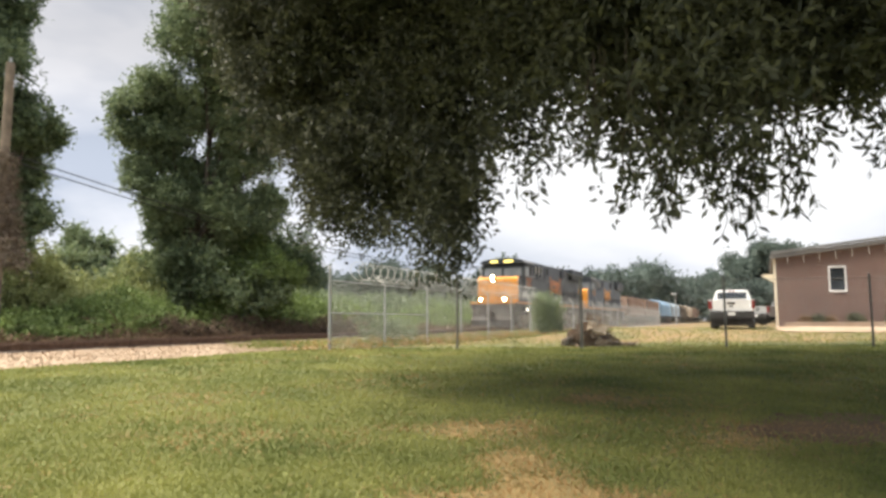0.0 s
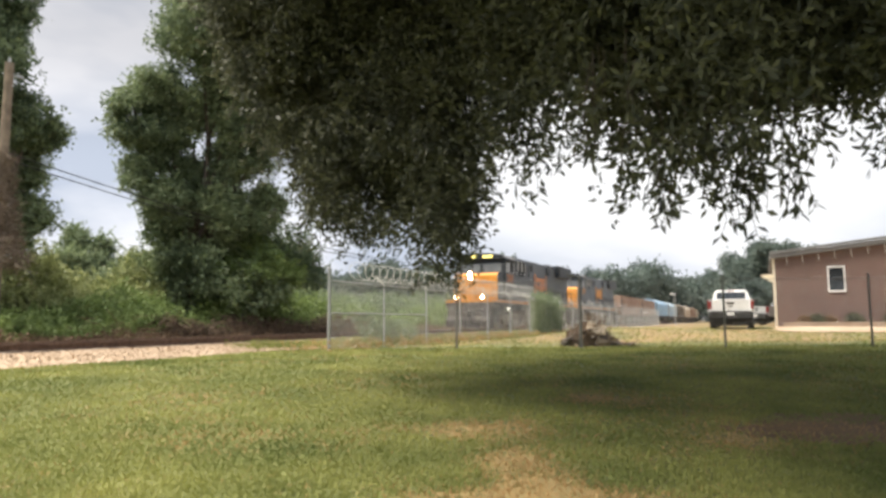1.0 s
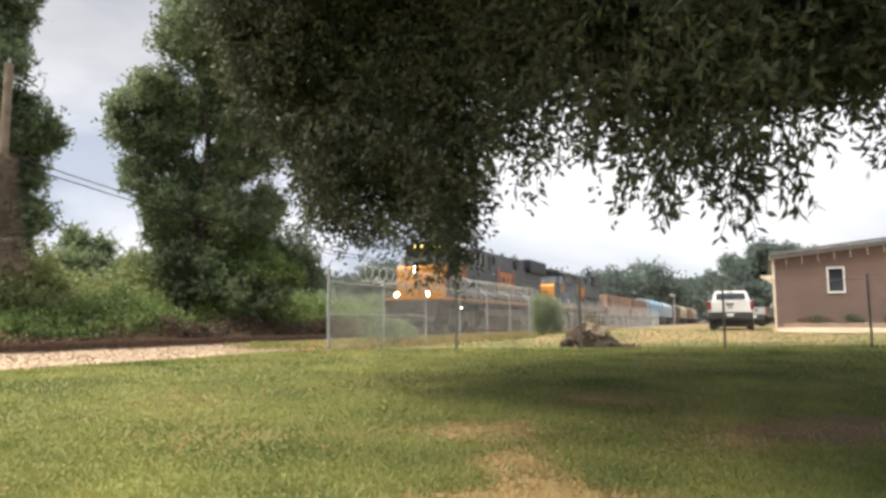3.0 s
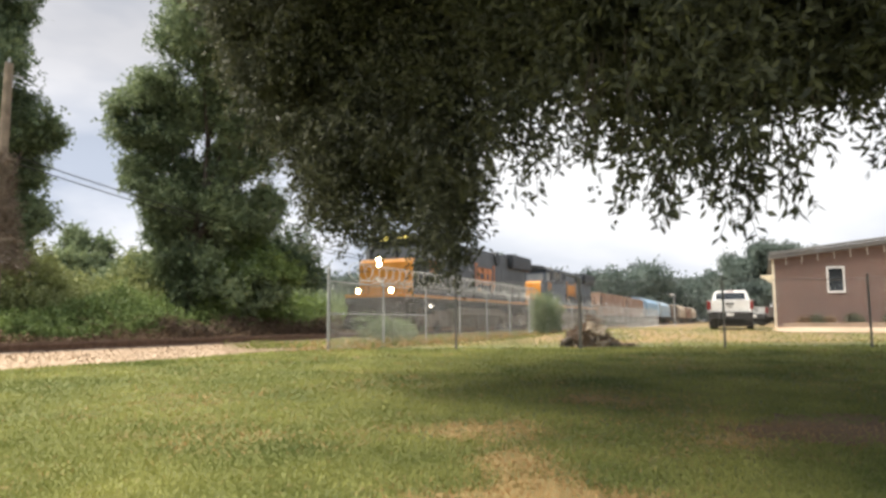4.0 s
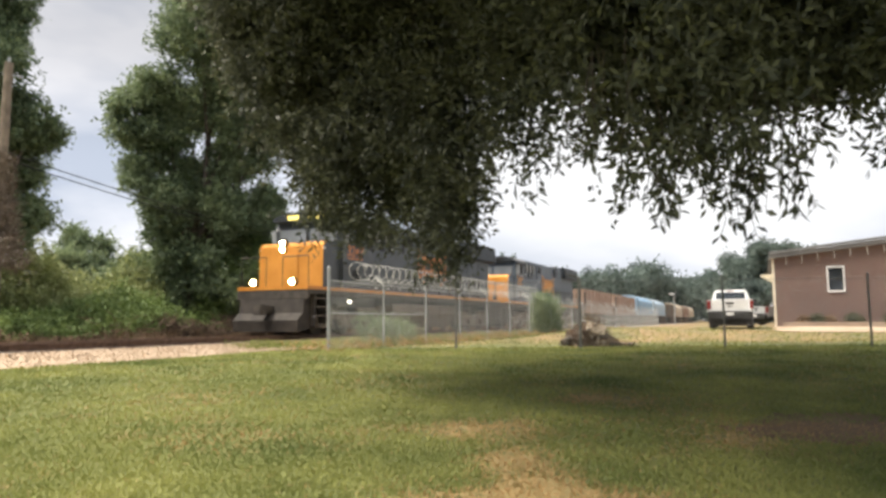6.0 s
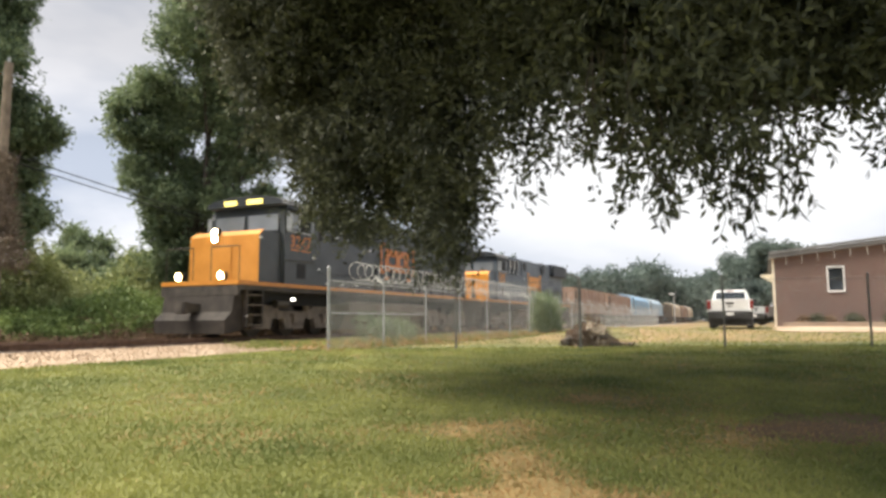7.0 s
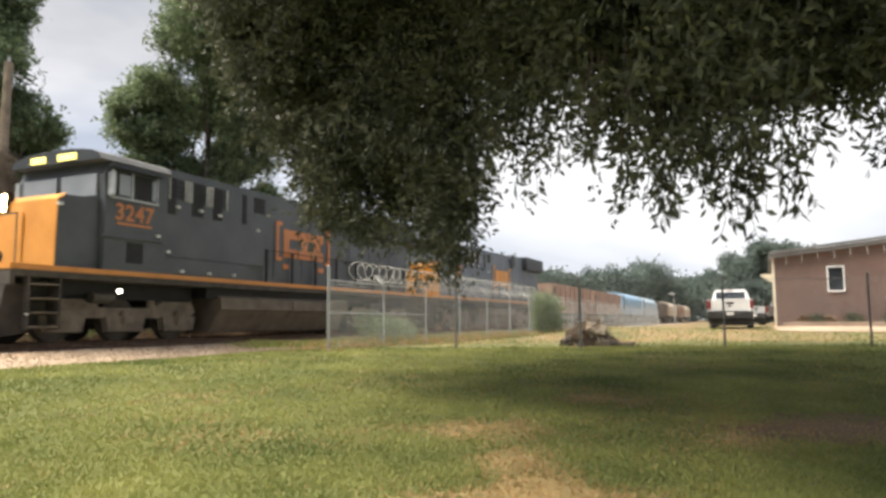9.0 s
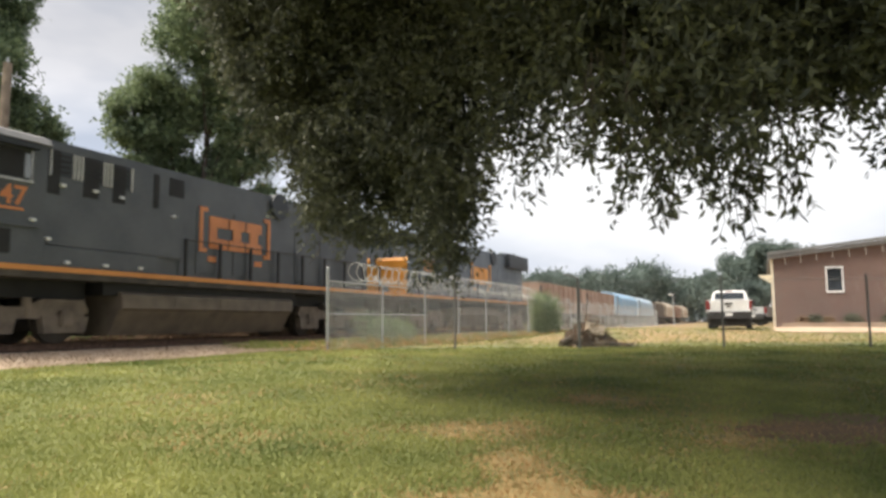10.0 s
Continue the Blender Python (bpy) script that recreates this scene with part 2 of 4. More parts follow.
def mesh_from(name, verts, faces, mat, parent=None, label="", shade=False):
    """One mesh out of arrays; faces all of one length."""
    me = bpy.data.meshes.new(name)
    verts, faces = np.asarray(verts, dtype=np.float32), np.asarray(faces, dtype=np.int32)
    k = faces.shape[1]
    me.vertices.add(len(verts))
    me.vertices.foreach_set("co", verts.ravel())
    me.loops.add(faces.size)
    me.loops.foreach_set("vertex_index", faces.ravel())
    me.polygons.add(len(faces))
    me.polygons.foreach_set("loop_start", np.arange(0, faces.size, k, dtype=np.int32))
    me.polygons.foreach_set("loop_total", np.full(len(faces), k, dtype=np.int32))
    me.update(calc_edges=True)
    me.validate()
    me.materials.append(mat)
    if shade:
        me.polygons.foreach_set("use_smooth", np.ones(len(faces), dtype=bool))
    ob = new(name, me)
    ob.parent = parent
    return tagged(ob, label)


def unit(v):
    return v / np.maximum(np.linalg.norm(v, axis=1, keepdims=True), 1e-6)


def leaves(rng, at, way, length, width):
    """Folded leaves, each of two quads on a midrib, at points with the directions of their midribs."""
    n = len(at)
    side = unit(np.cross(way, rng.normal(size=(n, 3))))
    up = np.cross(side, way)
    L = (length * rng.uniform(.65, 1.3, n))[:, None]
    W = (width * rng.uniform(.7, 1.25, n))[:, None]
    base, tip = at, at + way * L
    mid = at + way * L * .5
    l, r = mid + side * W * .5 + up * W * .22, mid - side * W * .5 + up * W * .22
    v = np.stack([base, l, tip, r], 1).reshape(-1, 3)
    return v, np.arange(n * 4).reshape(-1, 4)


# ---- ground ----
def ground_material():
    m = material("lawn_soil", (.09, .105, .030), (.17, .175, .055), .95, .5, bump=.5, fine=18)
    t = m.node_tree
    b = t.nodes["Principled BSDF"]
    green = b.inputs["Base Color"].links[0].from_socket
    c = t.nodes.new("ShaderNodeTexCoord")
    sep = t.nodes.new("ShaderNodeSeparateXYZ")
    t.links.new(c.outputs["Object"], sep.inputs[0])
    n = t.nodes.new("ShaderNodeTexNoise")
    n.inputs["Scale"].default_value, n.inputs["Detail"].default_value = .55, 5
    t.links.new(c.outputs["Object"], n.inputs["Vector"])
    patch = t.nodes.new("ShaderNodeMapRange")
    patch.inputs["From Min"].default_value, patch.inputs["From Max"].default_value = .62, .74
    t.links.new(n.outputs["Fac"], patch.inputs["Value"])
    wob = t.nodes.new("ShaderNodeMath")
    wob.operation = "MULTIPLY_ADD"
    wob.inputs[1].default_value = 5.0
    t.links.new(n.outputs["Fac"], wob.inputs[0])
    t.links.new(sep.outputs["Y"], wob.inputs[2])
    beyond = t.nodes.new("ShaderNodeMapRange")
    beyond.inputs["From Min"].default_value, beyond.inputs["From Max"].default_value = 22.6, 25.2
    t.links.new(wob.outputs[0], beyond.inputs["Value"])
    most = t.nodes.new("ShaderNodeMath")
    most.operation = "MAXIMUM"
    t.links.new(patch.outputs["Result"], most.inputs[0])
    t.links.new(beyond.outputs["Result"], most.inputs[1])
    dry = t.nodes.new("ShaderNodeValToRGB")
    dry.color_ramp.elements[0].position, dry.color_ramp.elements[1].position = .38, .62
    dry.color_ramp.elements[0].color, dry.color_ramp.elements[1].color = (.13, .115, .042, 1), (.27, .168, .078, 1)
    t.links.new(n.outputs["Fac"], dry.inputs["Fac"])
    mix = t.nodes.new("ShaderNodeMix")
    mix.data_type = "RGBA"
    t.links.new(most.outputs[0], mix.inputs[0])
    t.links.new(green, mix.inputs[6])
    t.links.new(dry.outputs["Color"], mix.inputs[7])
    t.links.new(mix.outputs[2], b.inputs["Base Color"])
    return m


def build_ground():
    xs = np.unique(np.concatenate([-np.geomspace(20, 1500, 24), np.linspace(-20, 24, 111), np.geomspace(24, 1500, 24)]))
    ys = np.unique(np.concatenate([-np.geomspace(3, 400, 14), np.linspace(-3, 46, 124), np.geomspace(46, 3000, 26)]))
    v = [(x, y, ground_z(x, y)) for y in ys for x in xs]
    w = len(xs)
    f = [(j * w + i, j * w + i + 1, (j + 1) * w + i + 1, (j + 1) * w + i) for j in range(len(ys) - 1) for i in range(w - 1)]
    return tagged(mesh_from("ground", v, f, ground_material(), shade=True), "mown green lawn with dry tan patches", "ground", kind="structure")


build_ground()


def dryness(x, y):
    """How dry the lawn is at a place: bare worn patches, and the rough strip past the fence."""
    v = noise.noise((x * .55 + 3, y * .55, 1.7)) + .7 * noise.noise((x * 1.9, y * 1.9, 4))
    worn = 0
    for cx, cy, rx, ry in ((.2, 6.9, .75, .45), (.55, 5.2, .35, 1.1), (.4, 4.3, 1.0, .4), (1.8, 8.7, .5, .45), (2.5, 6.1, .5, .35), (3.8, 6.7, .9, .35)):
        worn += math.exp(-((x - cx) / rx) ** 2 - ((y - cy) / ry) ** 2)
    return .42 * v + .80 * worn


def bareness(x, y):
    """1 on the trodden soil in the oak's shade, falling to 0 round it."""
    d = math.hypot((x - 4.5) / 2.3, (y - 6.6) / 1.15) + .35 * noise.noise((x * .7, y * .9, 8)) + .2 * noise.noise((x * 2.2, y * 2.6, 3))
    return 1 - smooth(.55, 1.05, d)


def build_bare_soil():
    step = .12
    cols, rows_ = int(8.4 / step), int(5.0 / step)
    at = lambda i, j: (.8 + i * step, 5.2 + j * step)
    v = [(*at(i, j), ground_z(*at(i, j)) + .007) for j in range(rows_) for i in range(cols)]
    f = [(j * cols + i, j * cols + i + 1, (j + 1) * cols + i + 1, (j + 1) * cols + i) for j in range(rows_ - 1) for i in range(cols - 1)
         if bareness(at(i, j)[0] + step / 2, at(i, j)[1] + step / 2) > .5 + .5 * noise.noise((i * .45, j * .6, 1))]
    tagged(mesh_from("ground_bare_soil", v, f, M["soil"], shade=True), "trodden brown soil in the shade of the oak", "ground", kind="structure")


build_bare_soil()


def build_worn_turf():
    step = .05
    rng = np.random.default_rng(13)
    cols, rows_ = int(11 / step), int(8 / step)
    at = lambda i, j: (-5 + i * step, 3.2 + j * step)
    v = [(*at(i, j), ground_z(*at(i, j)) + .0035) for j in range(rows_) for i in range(cols)]
    f = [(j * cols + i, j * cols + i + 1, (j + 1) * cols + i + 1, (j + 1) * cols + i) for j in range(rows_ - 1) for i in range(cols - 1)
         if dryness(at(i, j)[0] + step / 2, at(i, j)[1] + step / 2) > .58 + .16 * noise.noise((i * .35, j * .35, 2)) + .26 * rng.normal()]
    tagged(mesh_from("ground_worn_turf", v, f, M["turf"], shade=True), "worn tan turf showing through the lawn", "ground", kind="structure")


build_worn_turf()


def in_drive(x, y):
    """Whether a place lies on the bare drive and apron before the brick building."""
    a = radians(-24.6)
    u = (x - 19.05) * math.cos(a) + (y - 40) * math.sin(a)
    v = -(x - 19.05) * math.sin(a) + (y - 40) * math.cos(a)
    return u > -.1 + .6 * noise.noise((v * .6, 2, 2)) and v > -10.6 + .8 * noise.noise((u * .4, 5, 5))


def grass_tufts(name, label, mat, want_dry, count, near, far, size, seed, limit=.33):
    rng = np.random.default_rng(seed)
    y = near * (far / near) ** rng.random(count)
    x = rng.uniform(-1, 1, count) * (.70 * y + .6)
    if near < 10:      # thinner growth round and behind the standpoint
        k = count // 4
        y[:k], x[:k] = rng.uniform(-9, 6, k), rng.uniform(-11, 11, k)
    keep = []
    for i in range(count):
        d = dryness(x[i], y[i]) + rng.normal() * .22
        q = -(x[i] * TOWARD.x + y[i] * TOWARD.y)
        if (d > limit) == want_dry and q < TRACK - 3.5 and not in_drive(x[i], y[i]) and rng.random() > .58 * bareness(x[i], y[i]):
            keep.append(i)
    x, y = x[keep], y[keep]
    n = len(x)
    z = np.array([ground_z(a, b) for a, b in zip(x, y)]) - .005
    h = size * rng.uniform(.5, 1.5, n) * (1 + .03 * np.maximum(y, 3))
    wd = (.0032 + .0008 * np.maximum(y, 3)) * rng.uniform(.7, 1.4, n)
    a = rng.uniform(0, 6.283, n)
    lean = rng.normal(size=(n, 2)) * h[:, None] * .55
    base = np.stack([x, y, z], 1)
    side = np.stack([np.cos(a) * wd, np.sin(a) * wd, 0 * a], 1)
    tip = base + np.stack([lean[:, 0], lean[:, 1], h], 1)
    v = np.stack([base - side, base + side, tip], 1).reshape(-1, 3)
    return tagged(mesh_from(name, v, np.arange(3 * n).reshape(-1, 3), mat), label, "grass", kind="stuff")


grass_tufts("lawn_grass", "short mown green lawn grass", M["blade"], False, 300000, 4.1, 19.5, .026, 5)
grass_tufts("dry_grass", "dry straw-coloured grass in worn patches", M["dry"], True, 190000, 4.1, 19.5, .022, 6)


# ---- railway ----
def build_track():
    rng = np.random.default_rng(11)
    prof = [(3.7, .44), (2.9, .58), (1.85, .69), (1.6, .67), (-1.5, .67), (-2.2, .66), (-3.2, .50), (-3.6, .40)]
    ss = np.concatenate([np.linspace(-30, 60, 180), np.linspace(62, 500, 80)])
    v, f = [], []
    for s in ss:
        for off, z in prof:
            p = on_track(s, off, z)
            v.append((p.x, p.y, p.z + .03 * noise.noise((s * .8, off * 2, 3))))
    k = len(prof)
    for j in range(len(ss) - 1):
        for i in range(k - 1):
            f.append((j * k + i, j * k + i + 1, (j + 1) * k + i + 1, (j + 1) * k + i))
    inner = [q for i, q in enumerate(f) if 2 <= i % (k - 1)]
    outer = [q for i, q in enumerate(f) if 2 > i % (k - 1)]
    tagged(mesh_from("ballast_bed", v, inner, M["bed"]), "dark grimy crushed stone railway bed", "railway bed", kind="structure")
    tagged(mesh_from("ballast_shoulder", v, outer, M["gravel"]), "pale tan crushed stone shoulder of the railway bed", "railway bed", kind="structure")
    # loose stones on the shoulder
    n = 22000
    s, off = rng.uniform(-6, 40, n), rng.uniform(1.75, 3.7, n) - .04 * rng.exponential(1, n)
    size = rng.uniform(.010, .024, n)
    tet = np.array([(1, 0, -.4), (-.5, .87, -.4), (-.5, -.87, -.4), (.1, .1, .8)])
    verts = []
    offs, zs = [p[0] for p in prof][::-1], [p[1] for p in prof][::-1]
    for i in range(n):
        q = Euler(rng.uniform(0, 6.28, 3)).to_matrix()
        p = on_track(s[i], off[i], max(np.interp(off[i], offs, zs), .47) + .012)
        verts.append(np.array(p) + (tet * size[i]) @ np.array(q).T)
    base = np.arange(n)[:, None, None] * 4
    tri = np.array([(0, 1, 2), (0, 1, 3), (1, 2, 3), (2, 0, 3)])[None]
    tagged(mesh_from("ballast_stones", np.concatenate(verts), (base + tri).reshape(-1, 3), M["gravel"]),
           "pale loose ballast stones on the track shoulder", "gravel", kind="stuff")
    # rails
    turn = math.degrees(math.atan2(ALONG.y, ALONG.x))
    for side in (.755, -.755):
        bm = B()
        prism(bm, [(-.07, 0), (.07, 0), (.065, .02), (.012, .035), (.012, .13), (.036, .14), (.036, .165), (.03, .172),
                   (-.03, .172), (-.036, .165), (-.036, .14), (-.012, .13), (-.012, .035), (-.065, .02)], -30, 500)
        ob = part("rail", bm, M["rail"])
        p = on_track(0, side, RAIL_Z - .172)
        ob.matrix_basis = pose(p.x, p.y, p.z, 0, 0, turn - 90)
        tagged(ob, "rust-brown steel rail on wooden sleepers", "rail", "rails", "structure")
    # sleepers
    bm = box(B(), -.115, .115, -1.3, 1.3, -.17, 0, .012)
    first = None
    for i in range(150):
        p = on_track(-10 + i * .55, rng.normal() * .02, .69)
        m = pose(p.x, p.y, p.z, 0, 0, turn + rng.normal() * .6)
        if first is None:
            first = part("sleeper", bm, M["sleeper"])
            tagged(first, "dark creosoted wooden railway sleeper", "sleeper", "sleepers under the rails")
            first.matrix_basis = m
        else:
            copy_thing(first, m)


build_track()


# ---- fences ----
def chain_link(name, parent, start, way, length, height, mat, cell=.055, wire=.0028):
    """Two sets of slanting wires, woven past each other."""
    way = Vector(way)
    out = Vector((way.y, -way.x, 0))
    vs = []
    for slope, depth in ((1, .003), (-1, -.003)):
        u = -height if slope > 0 else 0
        end = length if slope > 0 else length + height
        while u < end:
            a = max(0.0, -u) if slope > 0 else max(0.0, u - length)
            b = min(height, length - u) if slope > 0 else min(height, u)
            if b > a:
                pa = start + way * (u + slope * a) + Vector((0, 0, a)) + out * depth
                pb = start + way * (u + slope * b) + Vector((0, 0, b)) + out * depth
                w1 = (way * -slope + Vector((0, 0, 1))) * (wire / 2 * .7)
                w2 = out * (wire / 2)
                for p in (pa, pb):
                    vs += [p + w1, p - w1 * .5 + w2, p - w1 * .5 - w2]
            u += cell * 1.414
    n = len(vs) // 6
    tri = np.array([(0, 1, 4, 3), (1, 2, 5, 4), (2, 0, 3, 5)])
    f = (np.arange(n)[:, None, None] * 6 + tri[None]).reshape(-1, 4)
    return mesh_from(name, [tuple(p) for p in vs], f, mat, parent, "woven wire mesh")


def coil(parent, start, way, length, radius, pitch, mat):
    c = bpy.data.curves.new("razor_coil", "CURVE")
    c.dimensions, c.bevel_depth, c.bevel_resolution = "3D", .011, 0
    sp = c.splines.new("POLY")
    n = int(length / pitch * 16)
    out = Vector((way.y, -way.x, 0))
    sp.points.add(n)
    for i in range(n + 1):
        a = i / 16 * 2 * math.pi
        r = radius * (1 + .08 * noise.noise((i * .05, 0, 0)))
        p = start + way * (i / n * length + .12 * math.cos(a)) + out * (r * math.cos(a)) + Vector((0, 0, r * math.sin(a)))
        sp.points[i].co = (*p, 1)
    c.materials.append(mat)
    ob = new("razor_coil", c)
    ob.parent = parent
    return tagged(ob, "coiled razor wire")


def fence_post(parent, p, height, mat, radius=.03, arm=None, name="post"):
    bm = rod(B(), (0, 0, -.15), (0, 0, height), radius)
    rod(bm, (0, 0, height), (0, 0, height + .03), radius * 1.2, radius * .5)
    ob = part(name, bm, mat, parent)
    ob.location = p
    if arm is not None:
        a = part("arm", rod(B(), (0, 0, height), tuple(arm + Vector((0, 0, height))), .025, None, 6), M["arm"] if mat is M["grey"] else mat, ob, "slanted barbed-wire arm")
    return ob


def build_track_fence():
    fence = thing("security_fence", "galvanised chain-link fence topped with razor wire coils", "fence")
    s0, off, step, n = 15.96, 4.73, 3.05, 24
    h = 1.86
    arm = TOWARD * -.30 + Vector((0, 0, .30))
    posts = [on_track(s0 + i * step, off) for i in range(n)]
    for p in posts:
        p.z = .53
    for i, p in enumerate(posts):
        if i == 0:
            fence_post(fence, p, h + .35, M["grey"], .042, None, "corner_post")
        else:
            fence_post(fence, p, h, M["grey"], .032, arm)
    for i in range(n - 1):
        part("top_rail", rod(B(), posts[i] + Vector((0, 0, h)), posts[i + 1] + Vector((0, 0, h)), .022), M["grey"], fence)
        chain_link("mesh_fabric", fence, posts[i] + Vector((0, 0, .03)), ALONG, step, h - .03, M["wire"], wire=.0030)
    for i in (0, 1):
        part("brace_rail", rod(B(), posts[i] + Vector((0, 0, .98)), posts[i + 1] + Vector((0, 0, .98)), .02), M["grey"], fence)
    for k in (.35, .7, 1.0):
        q = arm * k + Vector((0, 0, h))
        part("barbed_wire", rod(B(), posts[1] + q, posts[-1] + q, .006, None, 4), M["grey"], fence)
    # the coil shares the steel colour that is paled for sky sheen
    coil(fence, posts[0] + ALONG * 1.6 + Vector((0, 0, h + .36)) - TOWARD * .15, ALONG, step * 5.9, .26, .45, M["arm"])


def build_yard_fence():
    fence = thing("yard_fence", "weathered chain-link fence with dark posts across the lawn's end", "fence")
    a, b = Vector((-3.1, 18.8, 0)), Vector((17.9, 17.3, 0))
    way = (b - a).normalized()
    arm = way * -.34 + Vector((0, 0, .10))
    posts = [a.lerp(b, f) for f in (0, .164, .318, .492, .664, .83, 1.0)]
    for p in posts:
        p.z = ground_z(p.x, p.y)
    for i, p in enumerate(posts[1:]):
        fence_post(fence, p, 1.86, M["darkpost"], .042 if i == 1 else .03, arm if i == 1 else None)
    for i in range(len(posts) - 1):
        p, q = posts[i], posts[i + 1]
        for z in (1.75,):
            part("strand_wire", rod(B(), p + Vector((0, 0, z)), q + Vector((0, 0, z)), .006, None, 4), M["darkpost"], fence)
        chain_link("mesh_fabric", fence, p + Vector((0, 0, .04)), way, (q - p).length, 1.78, M["wire"], .06, .0020)


build_track_fence()
build_yard_fence()


# ---- trees and undergrowth ----
def sprays(rng, at, spread, per, length, width, droop):
    """Twigs at given points, each with a row of leaves along it."""
    n = len(at)
    way = unit(rng.normal(size=(n, 3)) * (1, 1, .7) + np.array((0, 0, -droop)))
    u = rng.random((n, per, 1))
    p = at[:, None] + way[:, None] * u * spread + rng.normal(size=(n, per, 3)) * spread * .10
    d = unit((way[:, None] * .8 + rng.normal(size=(n, per, 3)) * .7).reshape(-1, 3))
    return leaves(rng, p.reshape(-1, 3), d, length, width)


def limb(bm, a, b, r0, r1, rng, bend=.12, pieces=4):
    a, b = Vector(a), Vector(b)
    last, lr = a, r0
    for i in range(1, pieces + 1):
        u = i / pieces
        p = a.lerp(b, u)
        if i < pieces:
            p += Vector(rng.normal(size=3)) * bend * (b - a).length / pieces
        r = r0 + (r1 - r0) * u
        rod(bm, last, p, lr, r, 7)
        last, lr = p, r
    return bm


def clump_tree(name, label, base, clumps, trunk_r, count, length, width, mat, seed, depth=.8, group=""):
    """A tree from its clumps of foliage (sideways, height, radius), each on a limb of its own."""
    rng = np.random.default_rng(seed)
    tree = thing(name, label, "tree", group=group)
    base = Vector(base)
    top = max(c[1] for c in clumps)
    bm = B()
    fork = base + Vector((0, 0, top * .28))
    limb(bm, base - Vector((0, 0, .3)), fork, trunk_r, trunk_r * .7, rng, .05)
    across = Vector((base.y, -base.x, 0)).normalized()
    away = Vector((base.x, base.y, 0)).normalized()
    pts, total = [], sum(c[2] ** 2 for c in clumps)
    for dx, dz, r in clumps:
        c = base + across * dx + Vector((0, 0, dz)) + away * rng.uniform(-1, 1) * r * depth
        limb(bm, fork, c, trunk_r * .45, trunk_r * .1, rng)
        n = max(20, int(count * r * r / total))
        k = max(6, int(n / 60))
        sub = unit(rng.normal(size=(k, 3))) * (rng.random((k, 1)) ** .4) * rng.uniform(.55, 1.4, (k, 1)) * r * (1, 1, .8)
        which = rng.integers(0, k, n)
        q = sub[which] + rng.normal(size=(n, 3)) * (r * .09 + .09)
        pts.append(np.array(c) + q)
    part("trunk", bm, M["bark"], tree, "brown bark")
    v, f = sprays(rng, np.concatenate(pts), length * 3, 7, length, width, .25)
    mesh_from("crown", v, f, mat, tree)
    return tree


def build_oak():
    """The oak that hangs over the lawn: its boughs droop before the camera, its trunk stands to the right."""
    rng = np.random.default_rng(21)
    tree = thing("oak_tree", "large dark oak with drooping leafy boughs over the lawn", "tree")
    bm = B()
    foot = Vector((8.5, 4.5, ground_z(8.5, 4.5) - .2))
    limb(bm, foot, (8.2, 4.8, 3.2), .55, .42, rng, .04)
    for b, r in (((3.5, 8.0, 5.6), .22), ((-1.6, 10.2, 5.4), .24), ((8.0, 10.5, 6.5), .2), ((11, 6, 6), .2), ((5.5, 5.9, 4.6), .10)):
        limb(bm, (8.2, 4.8, 3.1), b, r, r * .35, rng, .1, 6)
    part("trunk", bm, M["bark"], tree, "dark furrowed bark")
    # the row of drooping boughs: plan, and the height of its underside
    bx = [-3.52, -3.0, -2.74, -2.41, -2.0, -1.68, -1.36, -0.9, -0.45, -0.16, 0.11, 0.29, 0.38, 0.59, 0.75, 0.88, 1.0, 1.09, 1.31, 1.5, 1.65, 1.95, 2.2, 2.38, 2.52, 2.57, 2.69, 2.82, 3.06, 4.4]
    by = [-3.52, -1.0, 0.29, 0.59, 1.09, 4.4], [9.8, 9.0, 7.9, 6.9, 5.1, 4.5]
    bz = [6.2, 4.7, 4.1, 3.5, 2.75, 2.05, 2.12, 2.15, 2.02, 1.58, 1.60, 1.80, 2.32, 2.46, 2.34, 2.22, 2.40, 2.52, 2.42, 2.12, 1.98, 2.04, 2.03, 2.10, 2.00, 2.34, 2.53, 2.2, 2.19, 2.3]

    def row(n, thick, lift, spread, fringe):
        """Twig ends in one layer of the boughs, with more of them where it is broad, and ragged gaps."""
        u = rng.random(int(n * 1.6))
        x = np.interp(u, [0, .42, .60, .78, 1], [-3.7, -.9, .4, 1.4, 4.4])
        y = np.interp(x, *by)
        under = np.interp(x, bx, bz) + lift * (1 + .6 * (x > .5))
        z = under + spread * .42 + rng.exponential(fringe, len(x)) + rng.random(len(x)) ** np.where(x > .4, .68, .9) * np.maximum(.2, 1.5 + .55 * y - under)
        y = y + thick + rng.normal(size=len(x)) * .4
        gap = np.array([noise.noise((a * 1.3, b * 1.3, c * 1.5)) + .35 * noise.noise((a * 4, b * 4, c * 4)) for a, b, c in zip(x, y, z)])
        edge = np.exp(-np.maximum(0, z - under - spread * .42) / .55)
        keep = gap > np.where((x > -1.2) & (x < .40), -.17, np.where((x > 1.5) & (x < 2.45), -.11, -.04)) + .28 * edge * ((x > .35) | ((x > -1.7) & (x < -.35))) + .10 * edge + .10 * rng.normal(size=len(x))
        keep &= gap > np.where((x > .6) & (x < 1.4), -.03, np.where((x > 1.5) & (x < 2.45), -.30, np.where(x > 2.45, .12, -1))) * np.where(x < 1.45, edge ** .5, 1)
        return np.stack([x, y, z], 1)[keep][:n]

    made = [sprays(rng, row(7600, -.1, 0, .38, .12), .38, 11, .098, .032, .75),
            sprays(rng, row(9500, .6, .12, .40, .2), .40, 12, .085, .034, .55),
            sprays(rng, row(9500, 1.5, .42, .5, .3), .5, 12, .12, .055, .4)]
    # the rest of the crown, over and beyond the boughs
    m = 25000
